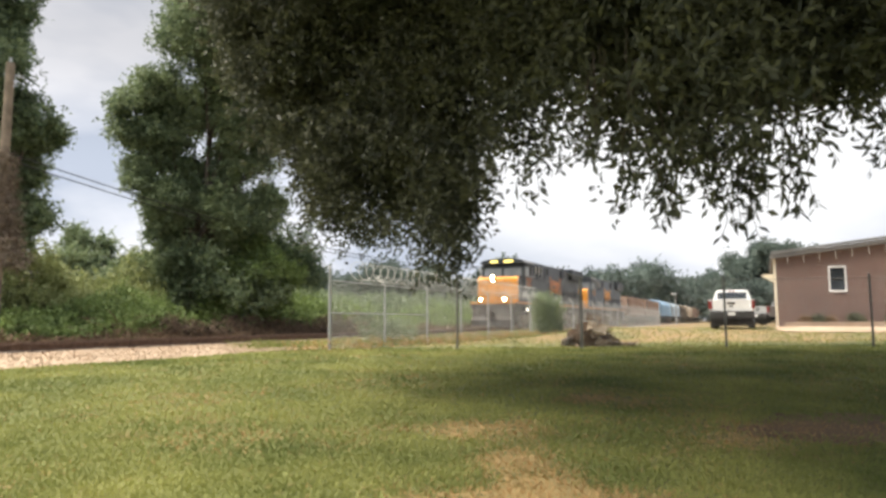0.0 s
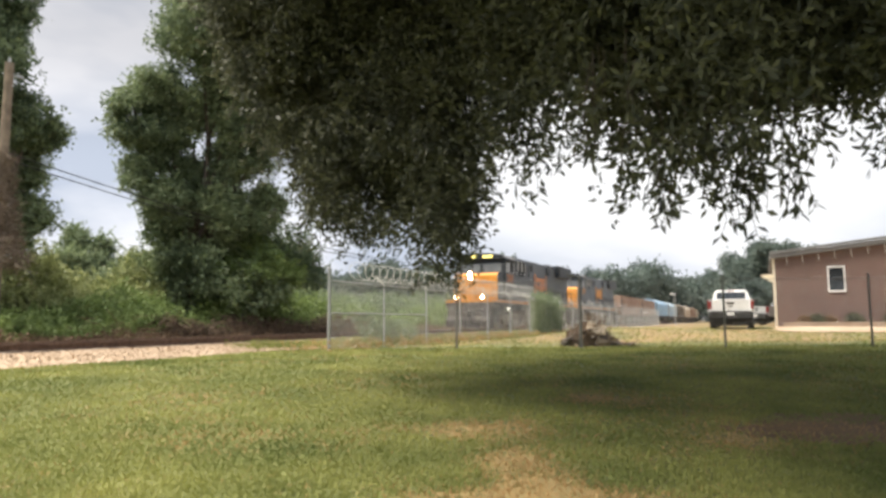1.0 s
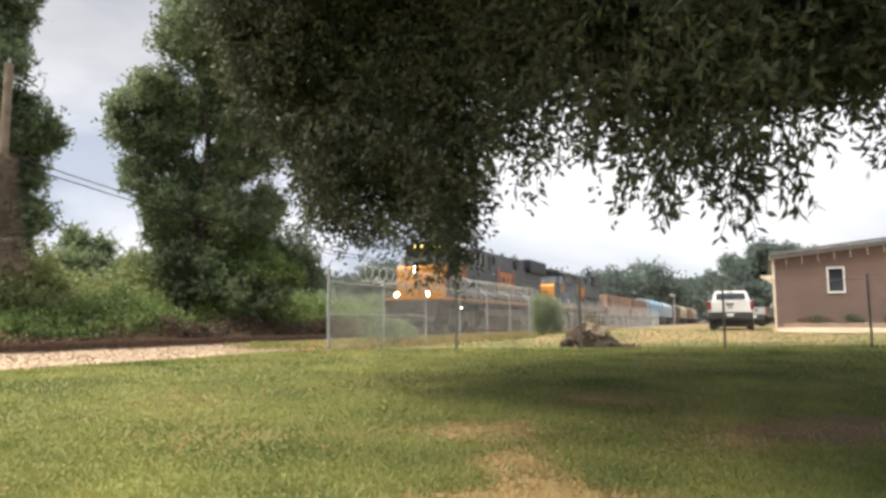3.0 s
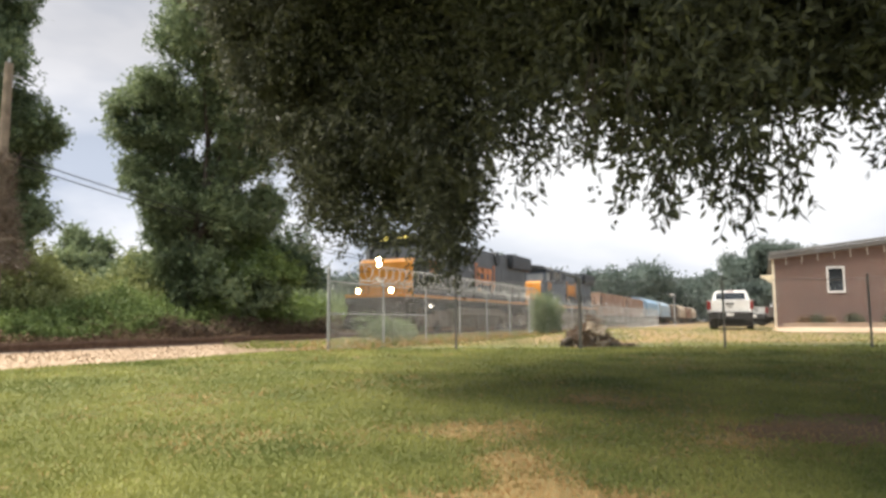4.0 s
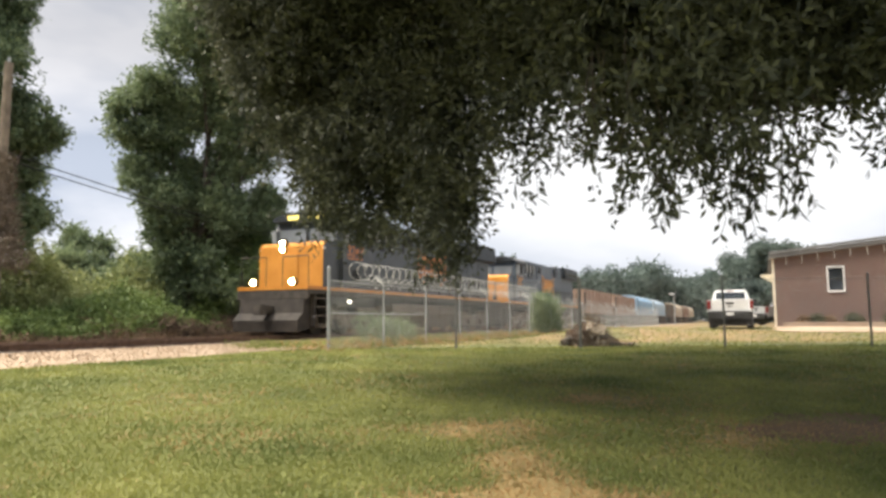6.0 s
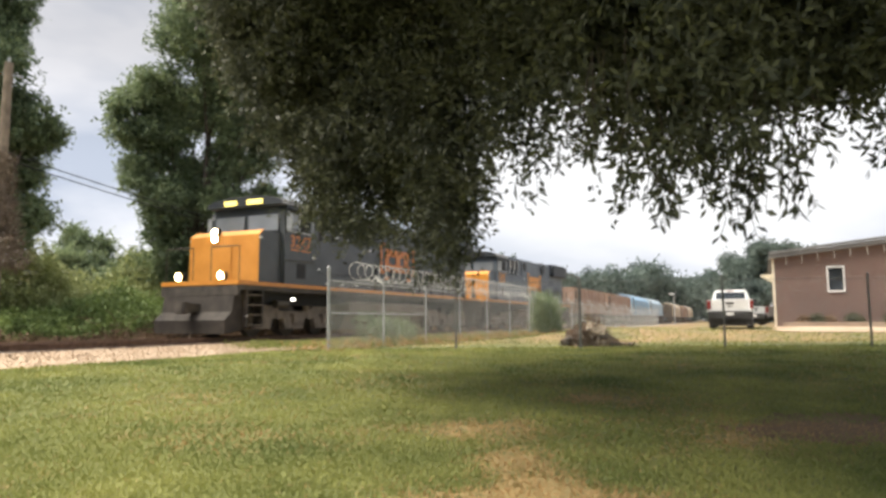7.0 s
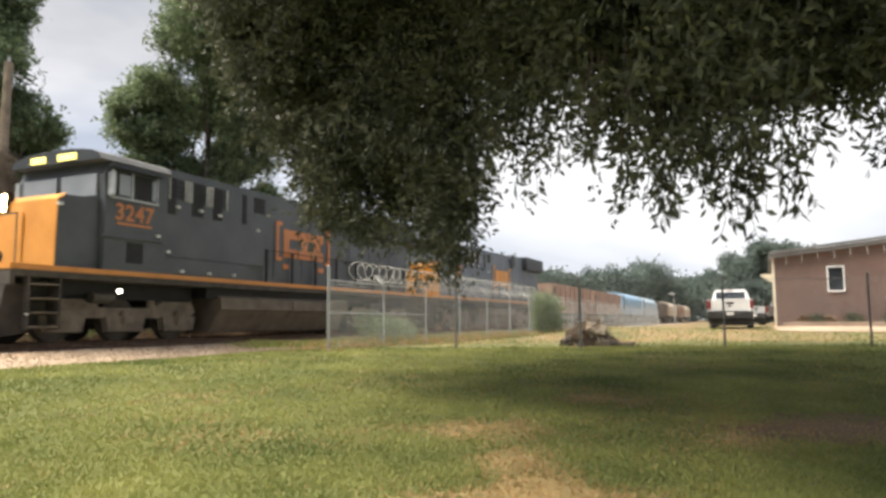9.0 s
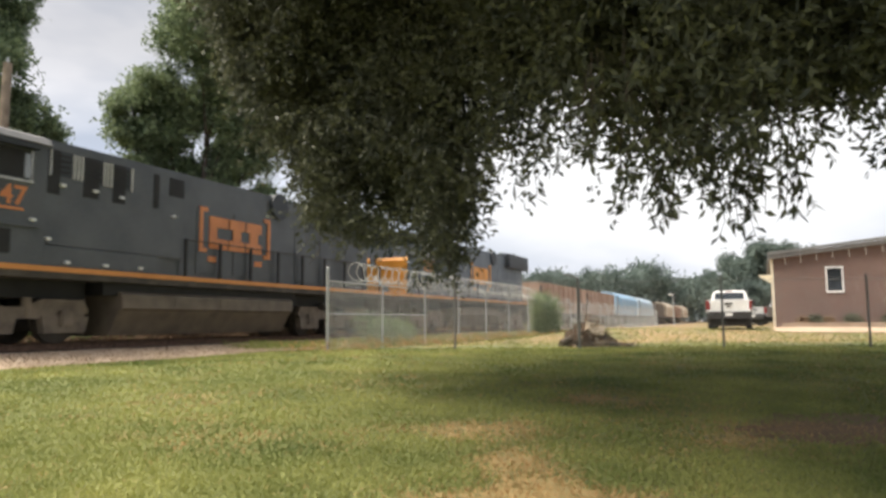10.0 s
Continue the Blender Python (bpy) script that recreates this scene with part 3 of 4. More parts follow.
    a, r = rng.uniform(0, 6.283, m), rng.random(m) ** .5
    px, py = 6.6 + r * np.cos(a) * 8.6, 9.8 + r * np.sin(a) * 7.8
    pz = 5.0 + .10 * py + rng.random(m) * 5.4 * np.sqrt(np.maximum(0, 1 - r ** 2)) + .5
    thin = np.array([noise.noise((a * .7, b * .5, c * .9)) + .5 * noise.noise((a * 2, b * 1.2, c * 2)) for a, b, c in zip(px, py, pz)])
    keep = (px > -.10 * py) & (pz > 1.4 + .44 * py) & (thin > -.11)
    made.append(sprays(rng, np.stack([px, py, pz], 1)[keep], .7, 20, .14, .058, .45))
    # the unseen top of the crown, added high over lawn and standpoint to shade them
    m = 21000
    a, r = rng.uniform(0, 6.283, m), rng.random(m) ** .5
    px, py = 5.4 + r * np.cos(a) * 10.5, 9.6 + r * np.sin(a) * 10.0
    pz = np.maximum(5.3, 2.3 + .52 * py) + rng.random(m) * 3.6 * np.sqrt(np.maximum(0, 1 - r ** 2))
    keep = (px > -.7 - .30 * np.maximum(py, 0)) & (px < 5.2 + .7 * np.maximum(py, 0))
    made.append(sprays(rng, np.stack([px, py, pz], 1)[keep], .8, 11, .22, .11, .4))
    # single sprigs that hang below the rest, a thin twig with leaves to both sides
    for i in range(58):
        x = rng.uniform(-2.0, 4.0) if i < 14 else rng.uniform(.8, 2.7)
        y, z = np.interp(x, *by) + rng.normal() * .25, np.interp(x, bx, bz) + rng.uniform(0, .25)
        long = rng.uniform(.35, .75)
        foot = np.array((x + rng.normal() * .10, y + rng.normal() * .08, z - rng.uniform(.0, .27)))
        head = np.array((x, y, z + long))
        part("twig", limb(B(), head, foot, .005, .002, rng, .15, 4), M["bark"], tree)
        k = int(long * 24)
        u = rng.random(k) ** .7
        at = head + (foot - head) * u[:, None]
        d = unit(rng.normal(size=(k, 3)) * (1, 1, .4) + (foot - head) / long * .8)
        made.append(leaves(rng, at, d, .112, .036))
    shift = np.cumsum([0] + [len(v) for v, f in made])
    mesh_from("crown", np.concatenate([v for v, f in made]), np.concatenate([f + k for (v, f), k in zip(made, shift)]), M["leaf"], tree)


build_oak()


def foliage_bank(name, label, category, mat, count, place, size, seed, droop=.1, per=8):
    rng = np.random.default_rng(seed)
    pts = place(rng, count)
    v, f = sprays(rng, pts, size * 3, per, size, size * .6, droop)
    return tagged(mesh_from(name, v, f, mat), label, category, kind="stuff")


def strip(s0, s1, off0, off1, low, high, lump):
    def place(rng, n):
        s, o = rng.uniform(s0, s1, n), rng.uniform(off1, off0, n)
        u = rng.random(n) ** .6
        pts = []
        for i in range(n):
            p = on_track(s[i], o[i])
            top = (high + lump * (noise.noise((s[i] * .35, o[i] * .5, high)) + .5 * noise.noise((s[i] * 1.1, o[i], 5))))
            pts.append((p.x, p.y, ground_z(p.x, p.y) + low + u[i] * max(.1, top - low) * min(1, .55 + .45 * (off0 - o[i]) / (off0 - off1 + .01) * 1.6)))
        return np.array(pts)
    return place


foliage_bank("vine_bank", "tangled green vines on the bank beyond the rails", "vines", M["vine"], 17000, strip(2, 62, -4.0, -6.6, 0, 1.3, .95), .12, 31)
foliage_bank("dead_vine_edge", "brown dead brush along the foot of the bank", "brush", M["dead"], 6000, strip(2, 62, -3.3, -4.2, 0, .5, .3), .09, 32)
foliage_bank("dead_vine_curtain", "brown tangle of dead vines hanging down the bank", "brush", M["tangle"], 5200, strip(18.5, 36, -3.5, -4.5, 0, .95, .6), .085, 40, .9)
foliage_bank("pale_shrubs", "pale green shrubs behind the vine bank", "shrubs", M["shrub"], 12000, strip(5, 24, -6.6, -10, 0, 2.5, 1.9), .14, 33)
foliage_bank("dark_undergrowth", "dark green undergrowth beneath the trees", "undergrowth", M["leaf2"], 16000, strip(21.5, 32, -6.2, -11, 0, 3.2, 1.4), .16, 36)
foliage_bank("far_hedge", "dense green hedge along the far side of the track", "hedge", M["leaf2"], 15000, strip(31, 160, -6, -12, 0, 2.1, 1.0), .22, 34)
foliage_bank("fence_vine", "green vine climbing the chain-link fence", "vine", M["leaf2"], 2600,
             lambda rng, n: np.array([tuple(on_track(37.4 + 4.6 * (rng.random() - .5) + .25 * rng.normal(), 4.73 + rng.normal() * .16, .5 + abs(2.0 * rng.random() + .2 * rng.normal()))) for _ in range(n)]), .08, 35)
foliage_bank("verge_grass", "green and yellow grass over the edge of the stone shoulder", "grass", M["blade"], 3400, strip(14.4, 46, 4.2, 2.5, 0.06, .12, .10), .05, 39, -1.0)
foliage_bank("fence_weeds", "green weeds growing along the foot of the fence", "weeds", M["leaf2"], 520, strip(19.3, 22.6, 4.4, 3.4, 0, .8, .35), .075, 37, -.5)
foliage_bank("tall_dry_grass", "tall dry grass along the fence line", "grass", M["dry"], 1100, strip(15, 60, 5.6, 3.6, 0, .14, .12), .07, 38, -.9)
foliage_bank("fence_foot_grass", "long green grass along the foot of the fence", "grass", M["blade"], 2200, strip(17, 60, 5.4, 3.4, 0, .10, .10), .06, 49, -.9)

clump_tree("roadside_tree", "tall leafy tree with vines beyond the railway", on_track(22.5, -6.5, .9),
           [(1.3, 7.5, .95), (1.5, 6.3, .9), (2.5, 9.3, 1.0), (.3, 9.3, .7), (2.6, 7.4, .6), (-.9, 8.2, .7), (-.8, 4.4, 1.1), (.5, 5.7, 1.0), (-.5, 6.6, .9), (1.7, 9.1, 1.0), (1.4, 5.2, 1.2), (-1.9, 8.6, 1.2), (-2.3, 6.7, .7), (-1.4, 5.7, .8), (-1.5, 7.2, .5), (3.1, 6.0, .8), (3.2, 8.8, .8), (2.9, 5.0, .9), (-2.5, 9.6, .8), (-1.4, 10.4, 1.1), (.3, 12.6, 1.8), (-1.0, 9.8, 1.3), (.5, 3.0, 1.7), (1.8, 13, 1.8), (1.5, 10.4, 1.8),
            (3.4, 11.6, 2.0), (1.8, 2.4, 2.0), (-.6, 5.6, 1.2), (4.2, 10.6, 1.5), (4.2, 3.2, 1.6), (1.9, 4.5, 1.4)],
           .26, 44000, .17, .09, M["leaf2"], 41)
clump_tree("roadside_tree", "dark leafy tree beside a wooden utility pole", on_track(14.6, -8.6, .9),
           [(1.5, 4.3, .8), (.9, 3.4, .8), (1.7, 5.5, .75), (2.0, 7.1, .75), (1.1, 6.8, .8), (1.1, 8.3, .6), (.8, 9.7, .7), (.9, 11.5, .8), (.6, 10.4, .8), (.4, 4.6, 1.1), (.9, 6.2, 1.0), (-.2, 8.6, 1.3), (.3, 7.6, .9), (-.7, 11, 1.4), (-.3, 12.6, 1.2), (-1.6, 7, 1.5), (-2, 10, 1.6), (-1.6, 4, 1.5), (-.6, 5.5, 1.4), (-2.2, 13, 1.6)],
           .26, 27000, .15, .08, M["leaf2"], 42)
clump_tree("young_tree", "young bright green tree at the edge of the wood", on_track(23.8, -5.3, .7),
           [(-1.5, 2.9, .75), (-.6, 3.5, .8), (.5, 3.9, .8), (1.4, 3.3, .7), (-.9, 2.1, .8), (.3, 2.6, .9), (1.3, 2.2, .8), (2.2, 2.5, .7), (-.2, 1.4, .8), (1.0, 1.3, .8)], .09, 5200, .17, .10, M["vine"], 52)
clump_tree("distant_tree", "small dark tree far behind the shrubs", (-21.0, 41.0, .9),
           [(-2.6, 3.3, 1.0), (-2.0, 2.1, 1.2), (-1.4, 4.1, .8), (-.5, 5.2, .8), (.7, 4.9, .7), (1.5, 3.7, .7), (.1, 3.9, 1.0), (-.8, 2.6, 1.1), (.9, 2.2, 1.2)], .2, 5000, .2, .11, M["leaf2"], 43)
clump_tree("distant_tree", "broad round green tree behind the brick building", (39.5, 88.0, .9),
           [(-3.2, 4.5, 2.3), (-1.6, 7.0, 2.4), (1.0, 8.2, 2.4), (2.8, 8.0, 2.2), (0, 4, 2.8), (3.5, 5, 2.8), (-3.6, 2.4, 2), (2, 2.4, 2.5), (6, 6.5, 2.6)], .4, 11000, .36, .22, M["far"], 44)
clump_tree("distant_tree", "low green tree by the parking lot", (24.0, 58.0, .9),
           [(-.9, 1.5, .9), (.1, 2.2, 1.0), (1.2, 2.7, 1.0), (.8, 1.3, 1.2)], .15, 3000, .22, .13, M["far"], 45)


def far_woods(rng, n):
    pts = []
    for _ in range(n):
        x = rng.uniform(-70, 95)
        y = 172 + rng.uniform(-8, 22) + .25 * x
        top = 12.0 + 6.5 * noise.noise((x * .10, 1, 7)) + 3.2 * noise.noise((x * .28, 4, 2))
        pts.append((x, y, .9 + rng.random() ** .55 * max(3, top)))
    return np.array(pts)


foliage_bank("far_woods", "line of distant green trees, haze put into their colour", "woods", M["far"], 20000, far_woods, .85, 46)
grass_tufts("rough_grass", "rough yellowing grass past the fence", M["dry"], True, 2300, 18.6, 37, .022, 47, .2)
grass_tufts("rough_green_grass", "rough green grass past the fence", M["blade"], False, 34000, 18.6, 37, .024, 48, .2)


def dry_stems():
    """Bare vine stems that trail out of the bank."""
    rng = np.random.default_rng(51)
    bm = B()
    for i in range(150):
        p = on_track(rng.uniform(5, 34) if i < 50 else rng.uniform(15, 33), rng.uniform(-5.0, -3.5))
        p.z = ground_z(p.x, p.y) + rng.uniform(.1, .8)
        q = p + ALONG * rng.normal() * 1.2 + TOWARD * rng.uniform(-.2, .5) + Vector((0, 0, rng.normal() * .22))
        q.z = max(q.z, .55)
        limb(bm, p, q, .016, .008, rng, .2, 3)
    tagged(part("trailing_stems", bm, M["dead"]), "bare brown stems trailing from the vine bank", "stems", kind="stuff")


dry_stems()


# ---- the train ----
def train_s(t):
    """How far along the track the leading engine's front stands."""
    return 41.70 - 3.8185 * t + 0.02512 * t * t


HEADING = math.degrees(math.atan2(-ALONG.y, -ALONG.x))
VEHICLES = []      # (thing, metres behind the front)
WHEELS = []        # (wheelset, its x, its radius)


def train_pose(back, t):
    p = on_track(train_s(t) + back, 0, RAIL_Z)
    return pose(p.x, p.y, p.z, 0, 0, HEADING)


def wheelset(parent, x, r=.53):
    bm = rod(B(), (0, -.8, 0), (0, .8, 0), .09, None, 10)
    for s in (-1, 1):
        rod(bm, (0, s * .69, 0), (0, s * .73, 0), r + .028, None, 24)
        rod(bm, (0, s * .73, 0), (0, s * .83, 0), r, None, 24)
        rod(bm, (0, s * .83, 0), (0, s * .86, 0), r * .45, r * .4, 16)
    ob = part("wheelset", bm, M["under"], parent, "steel wheels on an axle")
    ob.matrix_basis = pose(x, 0, r)
    WHEELS.append((ob, x, r))
    return ob


def engine(back, paint, lettering, lit, label):
    loco = thing("locomotive", label, "locomotive", train_pose(back, 0), "locomotives of the train")
    END = -19.6
    part("walkway", box(B(), END, 0, -1.5, 1.5, 1.40, 1.66, .015), M["under"], loco)
    for s in (-1, 1):
        part("side_stripe", box(B(), END + .02, -.02, s * 1.502 - .012, s * 1.502 + .012, 1.55, 1.664), M["stripe"], loco, "orange-yellow sill stripe")
    part("front_sill", box(B(), -.05, .06, -1.5, 1.5, 1.22, 1.54, .02), M["under"], loco)
    part("sill_stripe", box(B(), -.04, .07, -1.5, 1.5, 1.545, 1.67, .01), M["yellow"], loco)
    # pilot and plough
    bm = B()
    prism(bm, [(.05, 1.25), (-.5, 1.25), (-.5, .25), (.42, .12), (.45, .5), (.15, .75)], -1.35, 1.35)
    part("pilot_plow", bm, M["plow"], loco, "dirty snow plough pilot")
    part("coupler", box(box(B(), .05, .7, -.14, .14, .72, 1.0, .03), .55, .85, -.2, .2, .68, 1.04, .05), M["under"], loco)
    # steps
    for x0, x1 in ((-1.05, -.38), (END + .4, END + 1.05)):
        for s in (-1, 1):
            y0, y1 = sorted((s * 1.16, s * 1.5))
            well = part("step_well", box(B(), x0, x1, *sorted((s * 1.08, s * 1.12)), .3, 1.4), M["under"], loco)
            for i in range(4):
                part("step", box(B(), x0, x1, y0, y1, .34 + i * .30, .375 + i * .30), M["truckframe"], well)
            for x in (x0 - .05, x1):
                part("side_plate", box(B(), x, x + .05, *sorted((s * 1.1, s * 1.5)), .30, 1.4), M["under"], well)
    # short nose: yellow face, dark sides
    bm = B()
    prism(bm, [(-.98, 1.66), (-2.3, 1.66), (-2.3, 3.32), (-1.18, 3.28), (-1.0, 3.14)], -1.36, 1.36)
    part("nose", bm, paint, loco)
    bm = B()
    prism(bm, [(-.965, 1.665), (-.99, 1.665), (-1.012, 3.14), (-1.20, 3.29), (-1.19, 3.315), (-.985, 3.16)], -1.375, 1.375)
    nose_face = part("nose_face", bm, M["yellow"], loco, "yellow front of the nose")
    part("nose_door", box(B(), -.965, -.945, -.33, .33, 1.75, 2.92, .008), M["yellow"], nose_face)
    # cab
    bm = B()
    prism(bm, [(-2.12, 1.66), (-4.0, 1.66), (-4.0, 4.26), (-2.26, 4.26), (-2.06, 3.9), (-2.12, 3.28)], -1.5, 1.5)
    cab = part("cab", bm, paint, loco)
    bm = B()
    n = 10
    ring = [(1.56 * math.cos(math.pi * i / n), 4.24 + .33 * math.sin(math.pi * i / n) ** .7) for i in range(n + 1)]
    a = [bm.verts.new((-1.89, y, z)) for y, z in ring]
    b = [bm.verts.new((-4.05, y, z)) for y, z in ring]
    bm.faces.new(a), bm.faces.new(list(reversed(b)))
    for i in range(n):
        bm.faces.new((a[i], b[i], b[i + 1], a[i + 1]))
    bm.faces.new((a[n], b[n], b[0], a[0]))
    bmesh.ops.recalc_face_normals(bm, faces=bm.faces)
    # roof colour is paled for sky reflection; its front stays dark
    cab_roof = part("cab_roof", bm, M["roofgrey"], loco, "grey cab roof, paled for sky reflection")
    brow = prism(B(), [(-y, z - .01) for y, z in ring], -.012, 0)
    bmesh.ops.transform(brow, matrix=Matrix.Translation((-1.887, 0, 0)) @ Matrix.Rotation(radians(90), 4, "Z"), verts=brow.verts)
    part("brow", brow, M["navyd"], cab_roof, "dark painted brow above the windscreen")
    for y0, y1 in ((.08, 1.28), (-1.28, -.08)):
        part("windshield", box(B(), -2.08, -2.03, y0, y1, 3.40, 3.93, .01, Matrix.Identity(4)), M["pane"], cab, "windscreen with sky reflection put into its pale colour")
    for s in (-1, 1):
        fr = part("side_window", box(B(), -3.62, -2.24, s * 1.5 - .02, s * 1.5 + .02, 3.42, 4.03, .01), M["black"], cab, "dark cab side window")
        for x0, x1 in ((-2.32, -2.24), (-2.88, -2.82), (-3.64, -3.60)):
            part("window_frame", box(B(), x0, x1, s * 1.525 - .015, s * 1.525 + .015, 3.40, 4.05), M["grey"], fr)
        part("window_ledge", box(B(), -3.66, -2.22, s * 1.525 - .02, s * 1.525 + .03, 3.36, 3.41), M["grey"], fr)
        part("sun_visor", prism(B(), [(-3.7, 4.07), (-2.2, 4.07), (-2.2, 4.11), (-3.7, 4.11)], *sorted((s * 1.5, s * 1.68))), M["navyd"], cab, "dark sun visor over the cab window")
        # narrow strips of the sky-tinted glass over the dark window
        part("window_pane", box(B(), -2.80, -2.46, s * 1.526 - .01, s * 1.526 + .01, 3.46, 3.97), M["pane"], fr)
        part("window_pane", box(B(), -3.58, -3.46, s * 1.526 - .01, s * 1.526 + .01, 3.46, 3.97), M["pane"], fr)
        part("battery_vent", box(B(), -3.25, -2.77, s * 1.5 - .012, s * 1.5 + .012, 1.86, 2.36), M["black"], cab, "black louvred vent")
        part("ledge", box(B(), -3.85, -2.0, s * 1.52 - .04, s * 1.52 + .04, 2.44, 2.50), paint, cab)
        mirror = part("mirror", box(B(), -2.20, -2.14, min(s * 1.52, s * 1.74), max(s * 1.52, s * 1.74), 3.4, 3.95, .01), M["grey"], cab)
    # number boards, headlights, ditch lights
    for y0, y1 in ((.14, .77), (-.80, -.28)):
        nb = part("number_board", box(B(), -1.99, -1.87, y0 - .04, y1 + .04, 4.24, 4.48, .015), M["black"], loco, "lit yellow number board")
        part("board_glass", box(B(), -1.88, -1.855, y0, y1, 4.28, 4.44), M["board"] if lit else M["black"], nb)
    hl = part("headlight", box(B(), -1.10, -.93, -.47, -.19, 2.92, 3.42, .03), M["black"], loco, "twin headlight housing on the nose")
    for z in (3.06, 3.28):
        # lit rings glow orange to stand for the halo round the lens
        part("reflector", rod(B(), (-.94, -.33, z), (-.925, -.33, z), .115, .11, 16), M["reflector"] if lit else M["grey"], hl)
        part("lens", rod(B(), (-.925, -.33, z), (-.905, -.33, z), .09, .085, 16), M["lamp"] if lit else M["pane"], hl)
    for y in (.82, -.82):
        d = part("ditch_light", rod(box(B(), -.02, .02, y - .1, y + .1, 1.62, 1.70), (-.12, y, 1.82), (.04, y, 1.82), .13, .14, 16), M["black"], loco, "round ditch light")
        # same added halo glow on the ditch light's ring
        part("reflector", rod(B(), (.04, y, 1.82), (.055, y, 1.82), .135, .13, 16), M["reflector"] if lit else M["grey"], d)
        part("lens", rod(B(), (.055, y, 1.82), (.07, y, 1.82), .10, .09, 16), M["ditch"] if lit else M["pane"], d)
    # long hood
    bm = B()
    prism(bm, [(-4.0, 1.66), (-17.9, 1.66), (-17.9, 4.25), (-17.7, 4.45), (-4.0, 4.45)], -1.32, 1.32)
    part("long_hood", bm, paint, loco)
    part("lower_cabinet", box(B(), -7.2, -4.0, -1.46, 1.46, 1.66, 2.11, .03), paint, loco)
    part("upper_cabinet", box(B(), -8.05, -4.0, -1.42, 1.42, 2.10, 4.38, .04), paint, loco)
    part("radiator", box(B(), -18.4, -14.4, -1.62, 1.62, 3.75, 4.62, .06), M["navyd"], loco, "dark flared radiator cowl")
    part("exhaust_stack", box(B(), -12.6, -11.7, -.5, .5, 4.4, 4.72, .05), M["under"], loco)
    part("air_vent", rod(B(), (-12.2, .9, 4.15), (-12.2, 1.42, 4.15), .42, None, 20), M["navyd"], loco)
    for s in (-1, 1):
        for x0, x1, z0 in ((-4.35, -4.0, 3.25), (-5.35, -4.95, 3.30), (-6.1, -5.75, 3.30), (-7.15, -6.98, 3.35), (-8.0, -7.5, 3.75)):
            part("intake_louvre", box(B(), x0, x1, s * 1.425 - .012, s * 1.425 + .012, z0, 4.22), M["black"], loco, "black intake louvre")
        inset = part("intake_inset", box(B(), -6.34, -4.04, s * 1.424 - .006, s * 1.424 + .006, 3.66, 4.22), M["navyd"], loco, "dark recessed intake band")
        for x in (-4.10, -4.68, -4.78, -4.88, -5.47, -5.57, -5.67, -6.27):
            part("bright_strip", box(B(), x - .014, x + .014, s * 1.45 - .02, s * 1.45 + .02, 3.64, 4.2), M["strip"], inset, "narrow pale strip")
        for x in (-4.4, -5.25, -6.0):
            for z in (3.74, 3.86, 3.98, 4.10):
                part("louvre_blade", box(B(), x - .2, x + .2, s * 1.435 - .012, s * 1.435 + .012, z, z + .035), M["black"], inset)
        for x in (-5.3, -8.5, -10.0, -13, -14.5, -16.2):
            part("hood_door", box(B(), x - 1.1, x - .1, s * 1.325 - .012, s * 1.325 + .012, 1.8, 3.6, .006), paint, loco)
        # handrail
        for i in range(9):
            x = -8.1 - i * 1.32
            part("stanchion", box(B(), x - .045, x + .045, s * 1.46 - .03, s * 1.46 + .03, 1.66, 2.68, .008), M["black"], loco)
        part("handrail", rod(B(), (-8.1, s * 1.46, 2.66), (-19.3, s * 1.46, 2.66), .017, None, 6), M["under"], loco)
        part("front_handrail", rod(rod(rod(B(), (-.06, s * 1.42, 1.6), (-.06, s * 1.42, 2.7), .014, None, 6), (-.06, s * .35, 2.7), (-.06, s * 1.42, 2.7), .018, None, 6), (-.06, s * .35, 1.6), (-.06, s * .35, 2.7), .014, None, 6), M["under"], loco)
        bm = B()
        ends = [[bm.verts.new((x, s * y, z)) for y, z in ((.2, 1.18), (1.30, 1.20), (1.45, 1.12), (1.47, .80), (1.36, .74), (1.02, .16), (.2, .14))] for x in (-6.12, -12.86)]
        for ring_ in ends:
            bm.faces.new(ring_)
        for a, b in zip(range(7), (1, 2, 3, 4, 5, 6, 0)):
            bm.faces.new((ends[0][a], ends[0][b], ends[1][b], ends[1][a]))
        bmesh.ops.recalc_face_normals(bm, faces=bm.faces)
        tank = part("fuel_tank", bm, M["tank"], loco, "dusty brown fuel tank with a sloping lower side")
        for x in (-7.8, -9.5, -11.2):
            part("seam", box(B(), x - .02, x + .02, s * 1.465 - .012, s * 1.465 + .012, .82, 1.10), M["tank"], tank)
        part("tank_top", box(B(), -13.2, -5.7, min(s * .3, s * 1.30), max(s * .3, s * 1.30), 1.1, 1.42), M["black"], loco)
        # emblem: two brackets and three blocky shapes in their colours
        y = s * 1.342
        y0, y1 = y - .015, y + .015
        for x0, d in ((-8.70, -1), (-11.78, 1)):
            bm = box(B(), min(x0, x0 + .13 * d), max(x0, x0 + .13 * d), y0, y1, 2.40, 3.66)
            for z in (2.40, 3.54):
                box(bm, min(x0, x0 + .30 * d), max(x0, x0 + .30 * d), y0, y1, z, z + .12)
            part("emblem_bracket", bm, lettering, loco, "painted emblem bracket")
        for x0, x1 in ((-9.84, -9.08), (-10.58, -9.90), (-11.36, -10.64)):
            bm = box(B(), x0, x1, y0, y1, 3.14, 3.44, .01)
            box(bm, x0, x1, y0, y1, 2.52, 2.82, .01)
